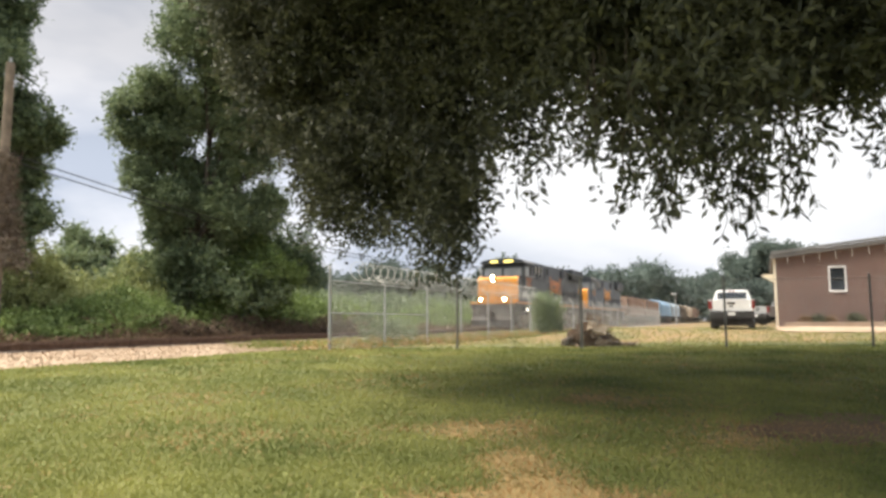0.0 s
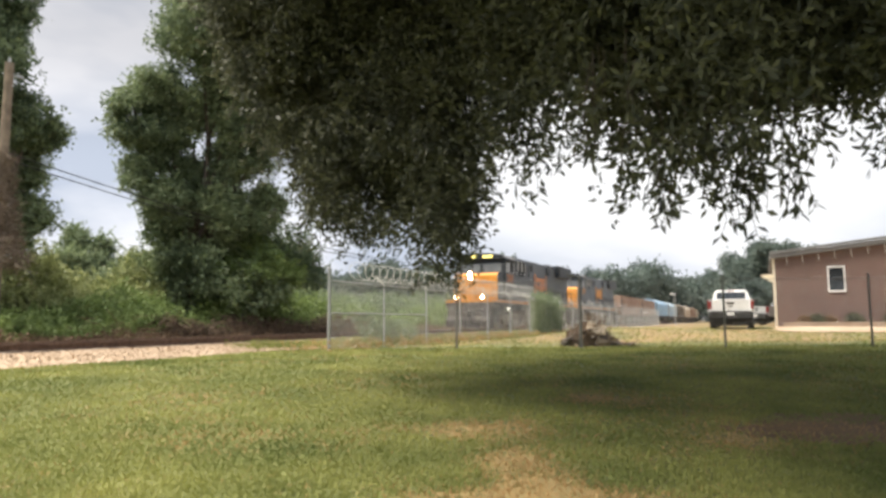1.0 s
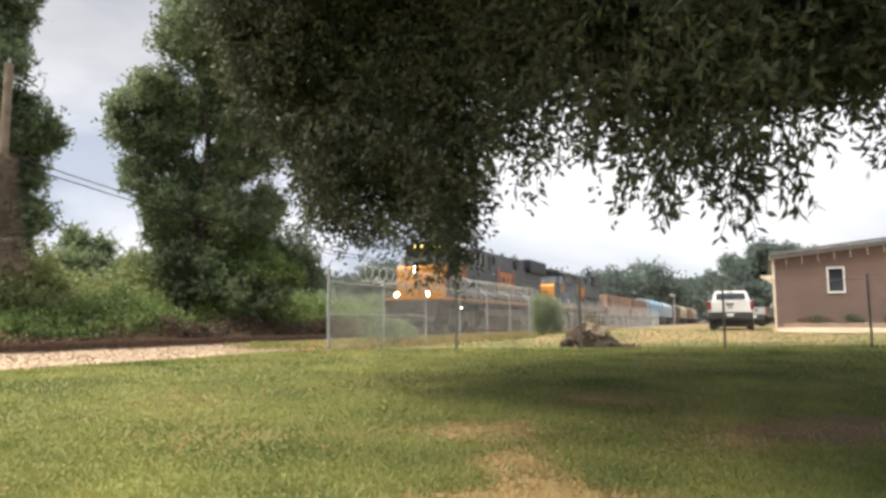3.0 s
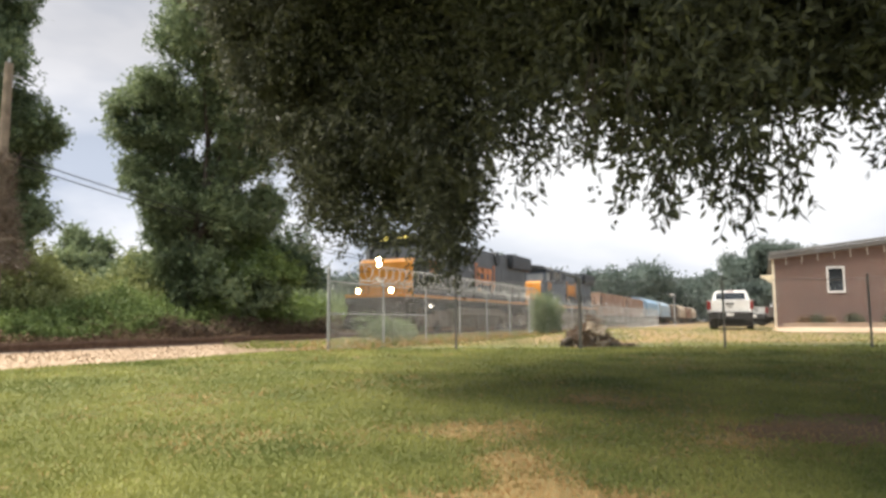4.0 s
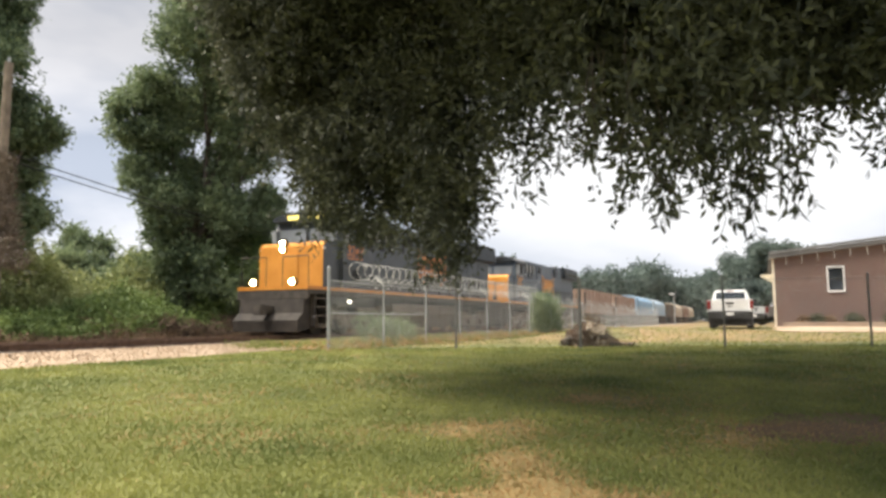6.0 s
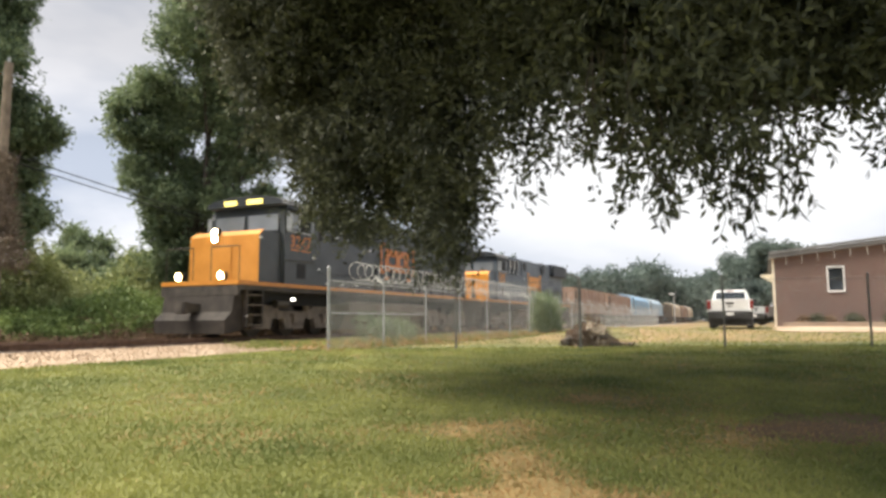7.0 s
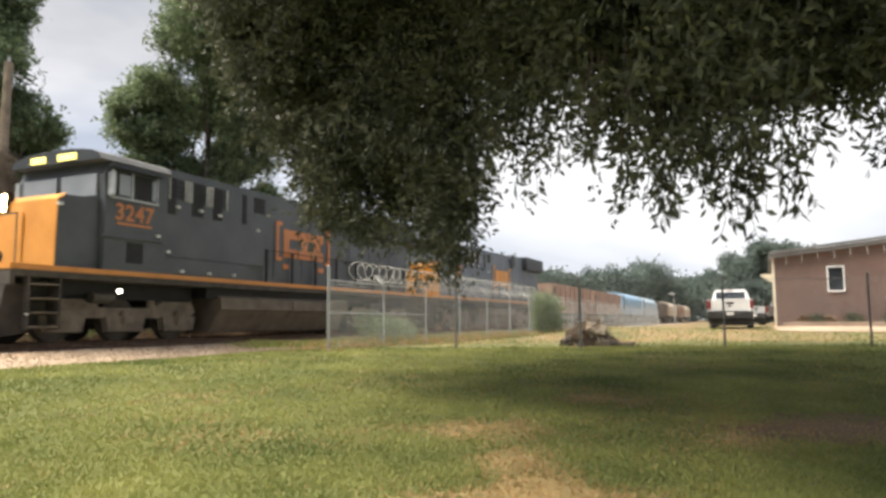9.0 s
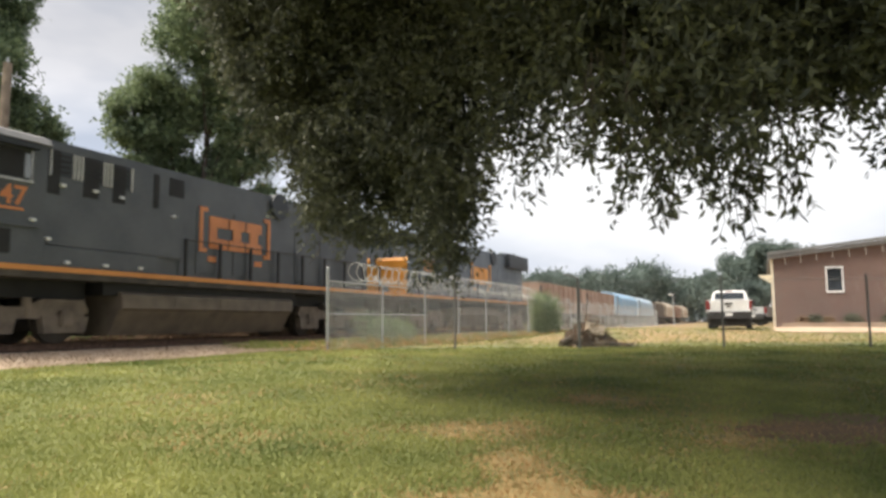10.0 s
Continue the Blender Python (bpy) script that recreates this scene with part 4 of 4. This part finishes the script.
            if not lit:
                box(bm, x0, x1, y0, y1, 2.80, 3.16, .01)
            elif x1 == -9.08:
                box(bm, -9.40, x1, y0, y1, 2.74, 3.22, .01)
            else:
                box(bm, x0 + .16, x1 - .16, y0, y1, 2.78, 3.18, .01)
            part("emblem_shape", bm, lettering, loco, "painted emblem block")
        for x in (-9.22, -11.22):
            part("emblem_mark", box(B(), x - .17, x + .17, y0, y1, 2.14, 2.30, .01), lettering, loco)
        for x, z, out in ((-1.05, 3.05, 1.37), (-3.70, 2.60, 1.51), (-4.12, 2.25, 1.43), (-4.42, 3.46, 1.43), (-5.25, 3.47, 1.43), (-6.0, 3.44, 1.43),
                          (-7.66, 3.21, 1.43), (-4.58, 1.77, 1.47), (-5.59, 1.77, 1.47), (-6.60, 1.78, 1.47)):
            part("lifting_lug", box(B(), x - .065, x + .065, *sorted((s * (out - .02), s * (out + .05))), z - .03, z + .035, .01), M["white"], loco, "small white-painted lifting lug")
    part("step_lamp", rod(B(), (-2.64, 1.42, 1.18), (-2.64, 1.52, 1.18), .048, .042, 12), M["glint"] if lit else M["grey"], loco, "small lamp over the bogie")
    # white disc that paints a glint on the front steps
    part("step_glint", rod(B(), (-.34, 1.44, .62), (-.34, 1.52, .62), .022, .02, 10), M["white"], loco, "small white disc for a glint beside the front steps")
    # cab number
    for s in (-1, 1):
        c = bpy.data.curves.new("cab_number", "FONT")
        c.body, c.size, c.extrude, c.align_x, c.space_character = "3247", .56, .004, "CENTER", 1.05
        c.offset = .012
        me_ob = bpy.data.objects.new("cab_number", c)
        me = bpy.data.meshes.new_from_object(me_ob)
        bpy.data.objects.remove(me_ob)
        me.materials.append(lettering)
        t = new("cab_number", me)
        t.parent = loco
        t.matrix_basis = pose(-2.97, s * 1.508, 2.88, 90, 0, 180 if s > 0 else 0)
        tagged(t, "painted cab number")
        part("number_underline", box(B(), -3.5, -2.45, s * 1.506 - .006, s * 1.506 + .006, 2.76, 2.82), lettering, loco)
    # bogies
    for x in (-3.15, -16.0):
        for s in (-1, 1):
            y0, y1 = sorted((s * .92, s * 1.10))
            bm = B()
            prism(bm, [(x - 2.35, .72), (x - 2.2, .98), (x - 1.2, .98), (x - .8, .80), (x + .8, .80), (x + 1.2, .98), (x + 2.2, .98), (x + 2.35, .72),
                       (x + 2.1, .55), (x - 2.1, .55)], y0, y1)
            for a in (-1.72, 0, 1.72):
                prism(bm, [(x + a - .58, .60), (x + a + .58, .60), (x + a + .50, .23), (x + a - .50, .23)], y0 + s * .02, y1 + s * .06)
                box(bm, x + a - .17, x + a + .17, min(s * 1.05, s * 1.24), max(s * 1.05, s * 1.24), .38, .72, .04)
            part("bogie_frame", bm, M["truckframe"], loco, "dusty cast bogie side frame")
            for a in (-.86, .86):
                part("spring", rod(B(), (x + a, s * 1.02, .55), (x + a, s * 1.02, 1.0), .11, None, 10), M["truckframe"], loco)
            part("brake_cylinder", rod(B(), (x + .4, s * 1.12, 1.02), (x + 1.0, s * 1.12, 1.02), .13, None, 12), M["under"], loco)
        part("bogie_bolster", box(B(), x - 2.4, x + 2.4, -.9, .9, 1.0, 1.41), M["black"], loco)
        for a in (-1.72, 0, 1.72):
            part("traction_motor", box(B(), x + a - .62, x + a + .3, -.6, .6, .28, 1.0, .08), M["black"], loco)
            wheelset(loco, x + a)
    part("rear_wall", box(B(), END - .05, END + .05, -1.4, 1.4, 1.2, 1.67), M["under"], loco)
    part("rear_coupler", box(B(), END - .55, END, -.14, .14, .72, 1.0, .03), M["under"], loco)
    VEHICLES.append((loco, back))
    return loco


def hopper(back, length, paint, label, top=3.25, rounded=False):
    car = thing("hopper_car", label, "freight car", train_pose(back, 0), "freight cars of the train")
    L = length
    bm = B()
    if rounded:
        n = 12
        ring = [(1.45, 1.3)] + [(1.5 * math.cos(math.pi * i / n), top - 1.0 + 1.15 * math.sin(math.pi * i / n) ** .8) for i in range(n + 1)] + [(-1.45, 1.3)]
        a = [bm.verts.new((-.7, y, z)) for y, z in ring]
        b = [bm.verts.new((-L + .7, y, z)) for y, z in ring]
        bm.faces.new(a), bm.faces.new(list(reversed(b)))
        for i in range(len(ring)):
            j = (i + 1) % len(ring)
            bm.faces.new((a[i], b[i], b[j], a[j]))
        bmesh.ops.recalc_face_normals(bm, faces=bm.faces)
    else:
        prism(bm, [(-.4, top), (-L + .4, top), (-L + .5, 1.9), (-L + 2.2, 1.1), (-2.2, 1.1), (-.5, 1.9)], -1.45, 1.45)
    part("body", bm, paint, car)
    for s in (-1, 1):
        for i in range(9):
            x = -1.0 - i * (L - 2) / 8
            part("rib", box(B(), x - .05, x + .05, min(s * 1.45, s * 1.53), max(s * 1.45, s * 1.53), 1.35, top - (.9 if rounded else .05)), paint, car)
        part("side_sill", box(B(), -L + .3, -.3, s * 1.48 - .05, s * 1.48 + .05, 1.15, 1.38), paint, car)
        part("ladder", box(box(B(), -.75, -.70, s * 1.5 - .02, s * 1.5 + .05, 1.0, top - .3), -.35, -.30, s * 1.5 - .02, s * 1.5 + .05, 1.0, top - .3), M["under"], car)
    if rounded:
        part("roof_walk", box(B(), -L + 1, -1, -.35, .35, top + .16, top + .22), M["grey"], car)
    else:
        part("load", box(B(), -L + .6, -.6, -1.35, 1.35, top - .5, top - .12, .1), M["dead"], car)
    part("underframe", box(B(), -L, 0, -.4, .4, .8, 1.15), M["under"], car)
    for x in (-1.9, -L + 1.9):
        for s in (-1, 1):
            part("bogie_frame", prism(B(), [(x - 1.1, .5), (x - .9, .7), (x + .9, .7), (x + 1.1, .5), (x + .4, .3), (x - .4, .3)], *sorted((s * .92, s * 1.05))), M["truckframe"], car)
        for a in (-.89, .89):
            wheelset(car, x + a, .42)
    VEHICLES.append((car, back))
    return car


def build_train():
    engine(0.0, M["navy"], M["orange"], True, "dark blue diesel locomotive with yellow nose and lit headlights")
    engine(20.3, M["navy2"], M["yellow"], False, "blue diesel locomotive, paled for haze, coupled behind the leading one")
    hopper(41.4, 14.4, M["rust"], "rust-brown open-top hopper car")
    hopper(56.3, 15.0, M["rust"], "rust-brown open-top hopper car")
    hopper(71.8, 15.5, M["tarp"], "light blue covered hopper car with rounded roof", 3.55, True)
    hopper(87.8, 15.5, M["paleblue"], "faded pale blue covered hopper car with rounded roof", 3.5, True)
    hopper(103.8, 13.8, M["truckframe"], "dusty grey open-top hopper car")
    hopper(118, 15, M["tan"], "tan covered hopper car with rounded roof", 3.5, True)
    hopper(133.5, 13.8, M["rust"], "rust-brown open-top hopper car")
    hopper(147.8, 15, M["tan"], "tan covered hopper car with rounded roof", 3.5, True)


build_train()


# ---- the yard: brick building, pickups, brush pile ----
def brick_material():
    m = material("brick_wall", (.088, .050, .042), (.150, .084, .070), .9, 1.1, bump=.15, fine=14)
    t = m.node_tree
    b = t.nodes["Principled BSDF"]
    tone = b.inputs["Base Color"].links[0].from_socket
    c, mp, br = t.nodes.new("ShaderNodeTexCoord"), t.nodes.new("ShaderNodeMapping"), t.nodes.new("ShaderNodeTexBrick")
    mp.inputs["Rotation"].default_value = (radians(90), 0, 0)
    t.links.new(c.outputs["Object"], mp.inputs["Vector"])
    t.links.new(mp.outputs["Vector"], br.inputs["Vector"])
    br.inputs["Scale"].default_value, br.inputs["Brick Width"].default_value, br.inputs["Row Height"].default_value = 1, .21, .075
    br.inputs["Mortar Size"].default_value = .010
    br.inputs["Mortar"].default_value = (.235, .195, .17, 1)
    t.links.new(tone, br.inputs["Color1"])
    dark = t.nodes.new("ShaderNodeMix")
    dark.data_type = "RGBA"
    dark.inputs[0].default_value = .25
    dark.inputs[7].default_value = (.14, .06, .05, 1)
    t.links.new(tone, dark.inputs[6])
    t.links.new(dark.outputs[2], br.inputs["Color2"])
    t.links.new(br.outputs["Color"], b.inputs["Base Color"])
    return m


def build_building():
    house = thing("brick_building", "low red-brick building with grey metal roof edge", "building", pose(19.05, 40.0, 1.02, 0, 0, -24.6))
    W, D, slope, z0 = 16.0, 14.0, .105, 3.72
    mid = W / 2
    wx0, wx1, wz0, wz1 = 2.66, 3.46, 1.80, 3.14
    brick = brick_material()
    # the end wall, round its window
    bm = B()
    prism(bm, [(0, -.3), (wx0, -.3), (wx0, z0 + slope * wx0), (0, z0)], 0, .3)
    part("wall", bm, brick, house)
    bm = B()
    prism(bm, [(wx1, -.3), (W, -.3), (W, z0), (mid, z0 + slope * mid), (wx1, z0 + slope * wx1)], 0, .3)
    part("wall", bm, brick, house)
    part("wall", box(B(), wx0, wx1, 0, .3, -.3, wz0), brick, house)
    part("wall", prism(B(), [(wx0, wz1), (wx1, wz1), (wx1, z0 + slope * wx1), (wx0, z0 + slope * wx0)], 0, .3), brick, house)
    for x0, x1, y0, y1 in ((0, .3, .3, D), (W - .3, W, .3, D), (.3, W - .3, D - .3, D)):
        part("wall", box(B(), x0, x1, y0, y1, -.3, z0), brick, house)
    # roof with a deep fascia and an overhang
    for x0, x1, za, zb in ((-.25, mid, z0 - .03, z0 + slope * mid), (mid, W + .25, z0 + slope * mid, z0 - .03)):
        part("roof", prism(B(), [(x0, za + .02), (x1, zb + .02), (x1, zb + .24), (x0, za + .24)], -.35, D + .3), M["fascia"], house, "grey metal roof edge")
        part("gutter_trim", prism(B(), [(x0, za + .26), (x1, zb + .26), (x1, zb + .40), (x0, za + .40)], -.45, -.30), M["trimgrey"], house)
    part("corner_board", box(B(), -.13, -.003, -.03, .25, -.25, z0), M["cream"], house, "cream corner trim")
    part("eave_bracket", prism(B(), [(-.75, 2.75), (-.14, 2.35), (-.14, 2.85), (-.75, 2.85)], .3, .4), M["cream"], house)
    # window
    win = part("window", box(box(box(box(B(), wx0 - .04, wx0 + .04, -.06, .12, wz0 - .06, wz1 + .06), wx1 - .04, wx1 + .04, -.06, .12, wz0 - .06, wz1 + .06),
               wx0 + .04, wx1 - .04, -.06, .12, wz1 - .04, wz1 + .06), wx0 + .04, wx1 - .04, -.08, .12, wz0 - .06, wz0 + .04), M["white"], house, "white framed window")
    part("pane", box(B(), wx0 + .05, wx1 - .05, .08, .10, wz0 + .05, (wz0 + wz1) / 2), M["glass"], win)
    part("pane", box(B(), wx0 + .05, wx1 - .05, .05, .07, (wz0 + wz1) / 2, wz1 - .05), M["glass"], win)
    part("meeting_rail", box(B(), wx0 + .05, wx1 - .05, .02, .11, (wz0 + wz1) / 2 - .018, (wz0 + wz1) / 2 + .018), M["trimgrey"], win)
    # short hanging lights under the roof edge
    for i in range(8):
        x = .62 + i * .80
        z = z0 + slope * x - .02
        part("hanging_light", rod(B(), (x, -.2, z), (x + .02, -.2, z - .42), .022, .012, 6), M["white"], house, "small white icicle light")


def build_patio():
    part_ob = part("pavement_patio", box(B(), .3, 16, -3.6, -.01, -.35, .04, .03), M["concrete"])
    part_ob.matrix_basis = pose(19.05, 40.0, 1.02, 0, 0, -24.6)
    tagged(part_ob, "pale concrete apron beside the brick building", "pavement", kind="structure")
    part_ob = part("kerb", box(B(), .2, 16, -3.9, -3.61, -.35, .10, .03), M["concrete"])
    part_ob.matrix_basis = pose(19.05, 40.0, 1.02, 0, 0, -24.6)
    tagged(part_ob, "pale concrete kerb of the parking lot", "kerb", kind="structure")


def build_drive():
    """The bare pale drive before the apron; it follows the ground."""
    m = pose(19.05, 40.0, 0, 0, 0, -24.6)
    xs, ys = np.linspace(-.3, 18, 30), np.linspace(-11, -3.9, 16)
    v = []
    for y in ys:
        for x in xs:
            wob = .5 * noise.noise((x * .5, y * .5, 9))
            p = m @ Vector((x + wob, y + wob, 0))
            v.append((p.x, p.y, ground_z(p.x, p.y) + .035))
    w = len(xs)
    f = [(j * w + i, j * w + i + 1, (j + 1) * w + i + 1, (j + 1) * w + i) for j in range(len(ys) - 1) for i in range(w - 1)]
    tagged(mesh_from("pavement_drive", v, f, M["drive"], shade=True), "bare pale tan parking drive by the building", "pavement", kind="structure")


def bush(x, y, z, r, mat, label, seed):
    rng = np.random.default_rng(seed)
    q = unit(rng.normal(size=(260, 3))) * rng.random((260, 1)) ** .4 * r
    q[:, 2] = np.abs(q[:, 2]) * 1.1
    v, f = sprays(rng, q, .18, 7, .09, .05, -.3)
    b = thing("bush", label, "bush", pose(x, y, z), "bushes along the brick wall")
    part("stem", rod(B(), (0, 0, -.02), (0, 0, r * .6), .03, .015, 6), M["bark"], b)
    mesh_from("foliage", v, f, mat, b)


def pickup(m, paint, label):
    car = thing("pickup_truck", label, "pickup truck", m, "parked pickup trucks")
    # x forward, rear bumper at 0
    part("chassis", box(B(), .1, 5.5, -.8, .8, .38, .62), M["tyre"], car)
    bm = B()
    for s in (-1, 1):
        prism(bm, [(.05, .62), (.05, 1.36), (2.05, 1.38), (2.05, .62), (1.75, .62), (1.6, .95), (.95, .95), (.8, .62)], *sorted((s * .86, s * .99)))
    box(bm, .05, 2.05, -.86, .86, .62, .78)
    part("bed", bm, paint, car)
    tg = part("tailgate", box(B(), -.02, .06, -.80, .80, .84, 1.36, .02), paint, car)
    part("tailgate_handle", box(B(), -.035, -.015, -.17, .17, 1.14, 1.24, .005), M["black"], tg)
    part("emblem", box(B(), -.032, -.018, -.08, .08, 1.02, 1.08), M["navyd"], tg)
    bm = prism(B(), [(2.05, .62), (2.05, 1.38), (5.55, 1.22), (5.65, .95), (5.6, .55), (5.2, .55), (5.05, .95), (4.4, .95), (4.25, .55), (2.3, .5)], -.98, .98)
    part("front_body", bm, paint, car)
    bm = B()
    lo = [(2.07, -.90, 1.36), (2.07, .90, 1.36), (4.55, .90, 1.30), (4.55, -.90, 1.30)]
    hi = [(2.28, -.72, 1.90), (2.28, .72, 1.90), (3.75, .70, 1.90), (3.75, -.70, 1.90)]
    a, b = [bm.verts.new(p) for p in lo], [bm.verts.new(p) for p in hi]
    bm.faces.new(a), bm.faces.new(b)
    for i in range(4):
        bm.faces.new((a[i], a[(i + 1) % 4], b[(i + 1) % 4], b[i]))
    bmesh.ops.recalc_face_normals(bm, faces=bm.faces)
    bmesh.ops.bevel(bm, geom=list(bm.edges), offset=.05, segments=2, affect="EDGES")
    cab = part("cab", bm, paint, car)
    tilt = Matrix.Translation((2.15, 0, 1.62)) @ Matrix.Rotation(radians(21.3), 4, "Y")
    part("rear_window", box(B(), -.012, .012, -.66, .66, -.17, .17, .005, tilt), M["glass"], cab, "tinted rear window")
    part("brake_lamp", box(B(), 2.24, 2.27, -.15, .15, 1.82, 1.86), M["tail"], cab)
    part("rear_bumper", box(B(), -.18, .06, -.97, .97, .46, .82, .04), M["tyre"], car, "black rear bumper")
    part("number_plate", box(B(), -.20, -.182, -.16, .16, .62, .76), M["white"], car)
    # black sheet added for mud and tyre shadow below the bumper
    part("mud_and_shade_sheet", box(B(), .1, .2, -.95, .95, .14, .62), M["tyre"], car)
    for s in (-1, 1):
        part("tail_lamp", box(B(), -.025, .12, min(s * .82, s * 1.0), max(s * .86, s * 1.0), .92, 1.32, .02), M["tail"], car)
        part("mirror", box(B(), 4.05, 4.2, min(s * 1.0, s * 1.22), max(s * 1.0, s * 1.22), 1.25, 1.45, .02), M["black"], car)
        for x in (1.27, 4.72):
            w = part("wheel", rod(B(), (x, s * .70, .39), (x, s * .97, .39), .39, None, 20), M["tyre"], car)
            part("rim", rod(B(), (x, s * .96, .39), (x, s * .985, .39), .23, .2, 14), M["grey"], w)


def build_brush_pile():
    rng = np.random.default_rng(71)
    z = ground_z(4.3, 19.6)
    pile = thing("brush_pile", "heap of cut branches and dead leaves by the fence", "brush pile", pose(4.15, 19.7, z))
    for i in range(80):
        a = rng.uniform(-1, 1)
        top = .78 * (1 - abs(a - .05)) + .05
        p = Vector((a * .72 - .06, rng.normal() * .22, rng.random() * top * .8 + .03))
        d = Vector((rng.normal() * .8, rng.normal() * .5, rng.normal() * .30)).normalized() * rng.uniform(.18, .5)
        q = p + d
        q.z = max(.02, q.z)
        part("branch", rod(B(), p, q, rng.uniform(.015, .055), .010, 6), M["brush"] if i % 4 else M["dead"], pile)
    bm = B()
    bmesh.ops.create_icosphere(bm, subdivisions=3, radius=1)
    for v in bm.verts:
        k = 1 + .35 * noise.noise(v.co * 2.2) + .2 * noise.noise(v.co * 6)
        v.co = Vector((v.co.x * .72 * k, v.co.y * .34 * k, max(-.05, v.co.z * .58 * k * (1.0 - .35 * v.co.x))))
    part("core", bm, M["brush"], pile, "packed brown twigs")
    part("log", limb(B(), (-.85, -.2, .1), (-.2, .1, .28), .10, .08, rng, .1, 3), M["bark"], pile)
    part("log", limb(B(), (.3, -.3, .08), (1.1, -.25, .06), .08, .05, rng, .1, 3), M["bark"], pile)
    tilt = Matrix.Translation((.10, -.18, .50)) @ Euler((radians(48), radians(16), radians(-8))).to_matrix().to_4x4()
    part("cut_slab", box(B(), -.27, .27, -.17, .17, -.03, .03, .015, tilt), M["tan"], pile, "pale tan cut slab of wood")
    for i in range(44):
        p = Vector((rng.uniform(-.1, 1.05), rng.normal() * .22 - .1, 0))
        p.z = rng.random() * .22 * (1.15 - p.x) + .02
        d = Vector((rng.normal(), rng.normal() * .5, rng.normal() * .18)).normalized() * rng.uniform(.2, .45)
        q = p + d
        q.z = max(.015, q.z)
        part("grey_branch", rod(B(), p, q, rng.uniform(.012, .03), .008, 6), M["pole"], pile)
    n = 220
    x = .14 + rng.normal(size=n) * .26
    pts = np.stack([x, rng.normal(size=n) * .2, rng.random(n) * .85 * np.exp(-(x / .5) ** 2) + .03], 1)
    v, f = sprays(rng, pts, .16, 6, .07, .035, .2)
    mesh_from("dead_leaves", v, f, M["dead"], pile, "tan dead leaves")


def build_utility_pole():
    p = on_track(13.25, -5.0)
    z = ground_z(p.x, p.y)
    pole = thing("utility_pole", "weathered wooden utility pole wrapped in dead vines", "utility pole", pose(p.x, p.y, z))
    top = 9.1 - z
    part("shaft", rod(B(), (0, 0, -.3), (.05, 0, top), .16, .12, 12), M["pole"], pole)
    part("bracket", rod(B(), (.05, 0, top - .35), tuple(ALONG * .5 + Vector((0, 0, top - .3))), .035, None, 6), M["grey"], pole)
    part("insulator", rod(B(), (.05, 0, top), (.05, 0, top + .18), .05, .03, 8), M["grey"], pole)
    rng = np.random.default_rng(72)
    n = 1500
    u = rng.random(n)
    wide = .12 + .85 * u ** 2
    q = np.stack([rng.random(n) * wide, rng.normal(size=n) * .2, top * .68 - u * (top * .68 - 2.4)], 1)
    v, f = sprays(rng, q, .3, 6, .10, .03, 1.2)
    mesh_from("dead_vine", v, f, M["pole"], pole, "hanging brown dead vine")
    for k, dz in enumerate((0, .17)):
        c = bpy.data.curves.new("power_line", "CURVE")
        c.dimensions, c.bevel_depth, c.bevel_resolution = "3D", .018, 0
        sp = c.splines.new("POLY")
        sp.points.add(24)
        for i in range(25):
            u = i / 24
            w = on_track(13.25 + 46 * u, -5.0 + .12 * k, 6.18 + dz - 4 * 1.35 * u * (1 - u))
            sp.points[i].co = (*w, 1)
        c.materials.append(M["tyre"])
        tagged(new("power_line", c), "thin black power line strung from the pole", "power line", "power lines")


def build_shed():
    shed = thing("shed", "small pale cream building behind the shrubs", "building", pose(-20.4, 32.0, 1.15, 0, 0, 20))
    part("wall", box(B(), -2.4, 2.4, -1.5, 1.5, -.2, 2.2), M["cream"], shed)
    part("roof", prism(B(), [(-2.7, 2.15), (2.7, 2.15), (2.7, 2.25), (0, 2.9), (-2.7, 2.25)], -1.8, 1.8), M["fascia"], shed)
    part("door", box(B(), .6, 1.5, -1.53, -1.49, -.1, 1.9), M["white"], shed)


def build_lamp_post():
    p = (24.8, 75.0)
    post = thing("street_lamp", "slim pale street lamp by the far yard", "street lamp", pose(p[0], p[1], .85))
    part("pole", rod(B(), (0, 0, -.1), (0, 0, 3.2), .07, .05), M["grey"], post)
    part("head", box(B(), -.45, .1, -.1, .1, 3.15, 3.3, .03), M["white"], post)


build_building()
build_patio()
build_drive()
bush(20.62, 38.62, 1.06, .40, M["leaf"], "low green bush before the brick wall", 81)
bush(20.03, 38.89, 1.06, .30, M["dead"], "low brownish bush before the brick wall", 82)
bush(21.16, 38.37, 1.06, .28, M["dead"], "low brownish bush before the brick wall", 83)
bush(22.21, 37.89, 1.06, .46, M["leaf"], "round dark green bush before the brick wall", 84)
bush(23.89, 37.12, 1.06, .55, M["leaf"], "round dark green bush before the brick wall", 85)
pickup(pose(13.4, 32.7, ground_z(13.8, 34), 0, 0, 66.5), M["white"], "white pickup truck parked on dry ground")
pickup(pose(22.6, 50.5, ground_z(23, 50), 0, 0, 20), M["truckgrey"], "grey pickup truck parked behind the brick building")
build_brush_pile()
build_utility_pole()
build_shed()
build_lamp_post()


def motions():
    times = [i * .5 for i in range(21)]
    for ob, back in VEHICLES:
        walk(ob, [(t, train_pose(back, t)) for t in times])
    for ob, x, r in WHEELS:
        rows = []
        for i in range(67 if r > .5 else 81):
            t = i * (.15 if r > .5 else .125)
            rows.append((t, pose(x, 0, r, 0, math.degrees((train_s(0) - train_s(t)) / r), 0)))
        walk(ob, rows)


motions()
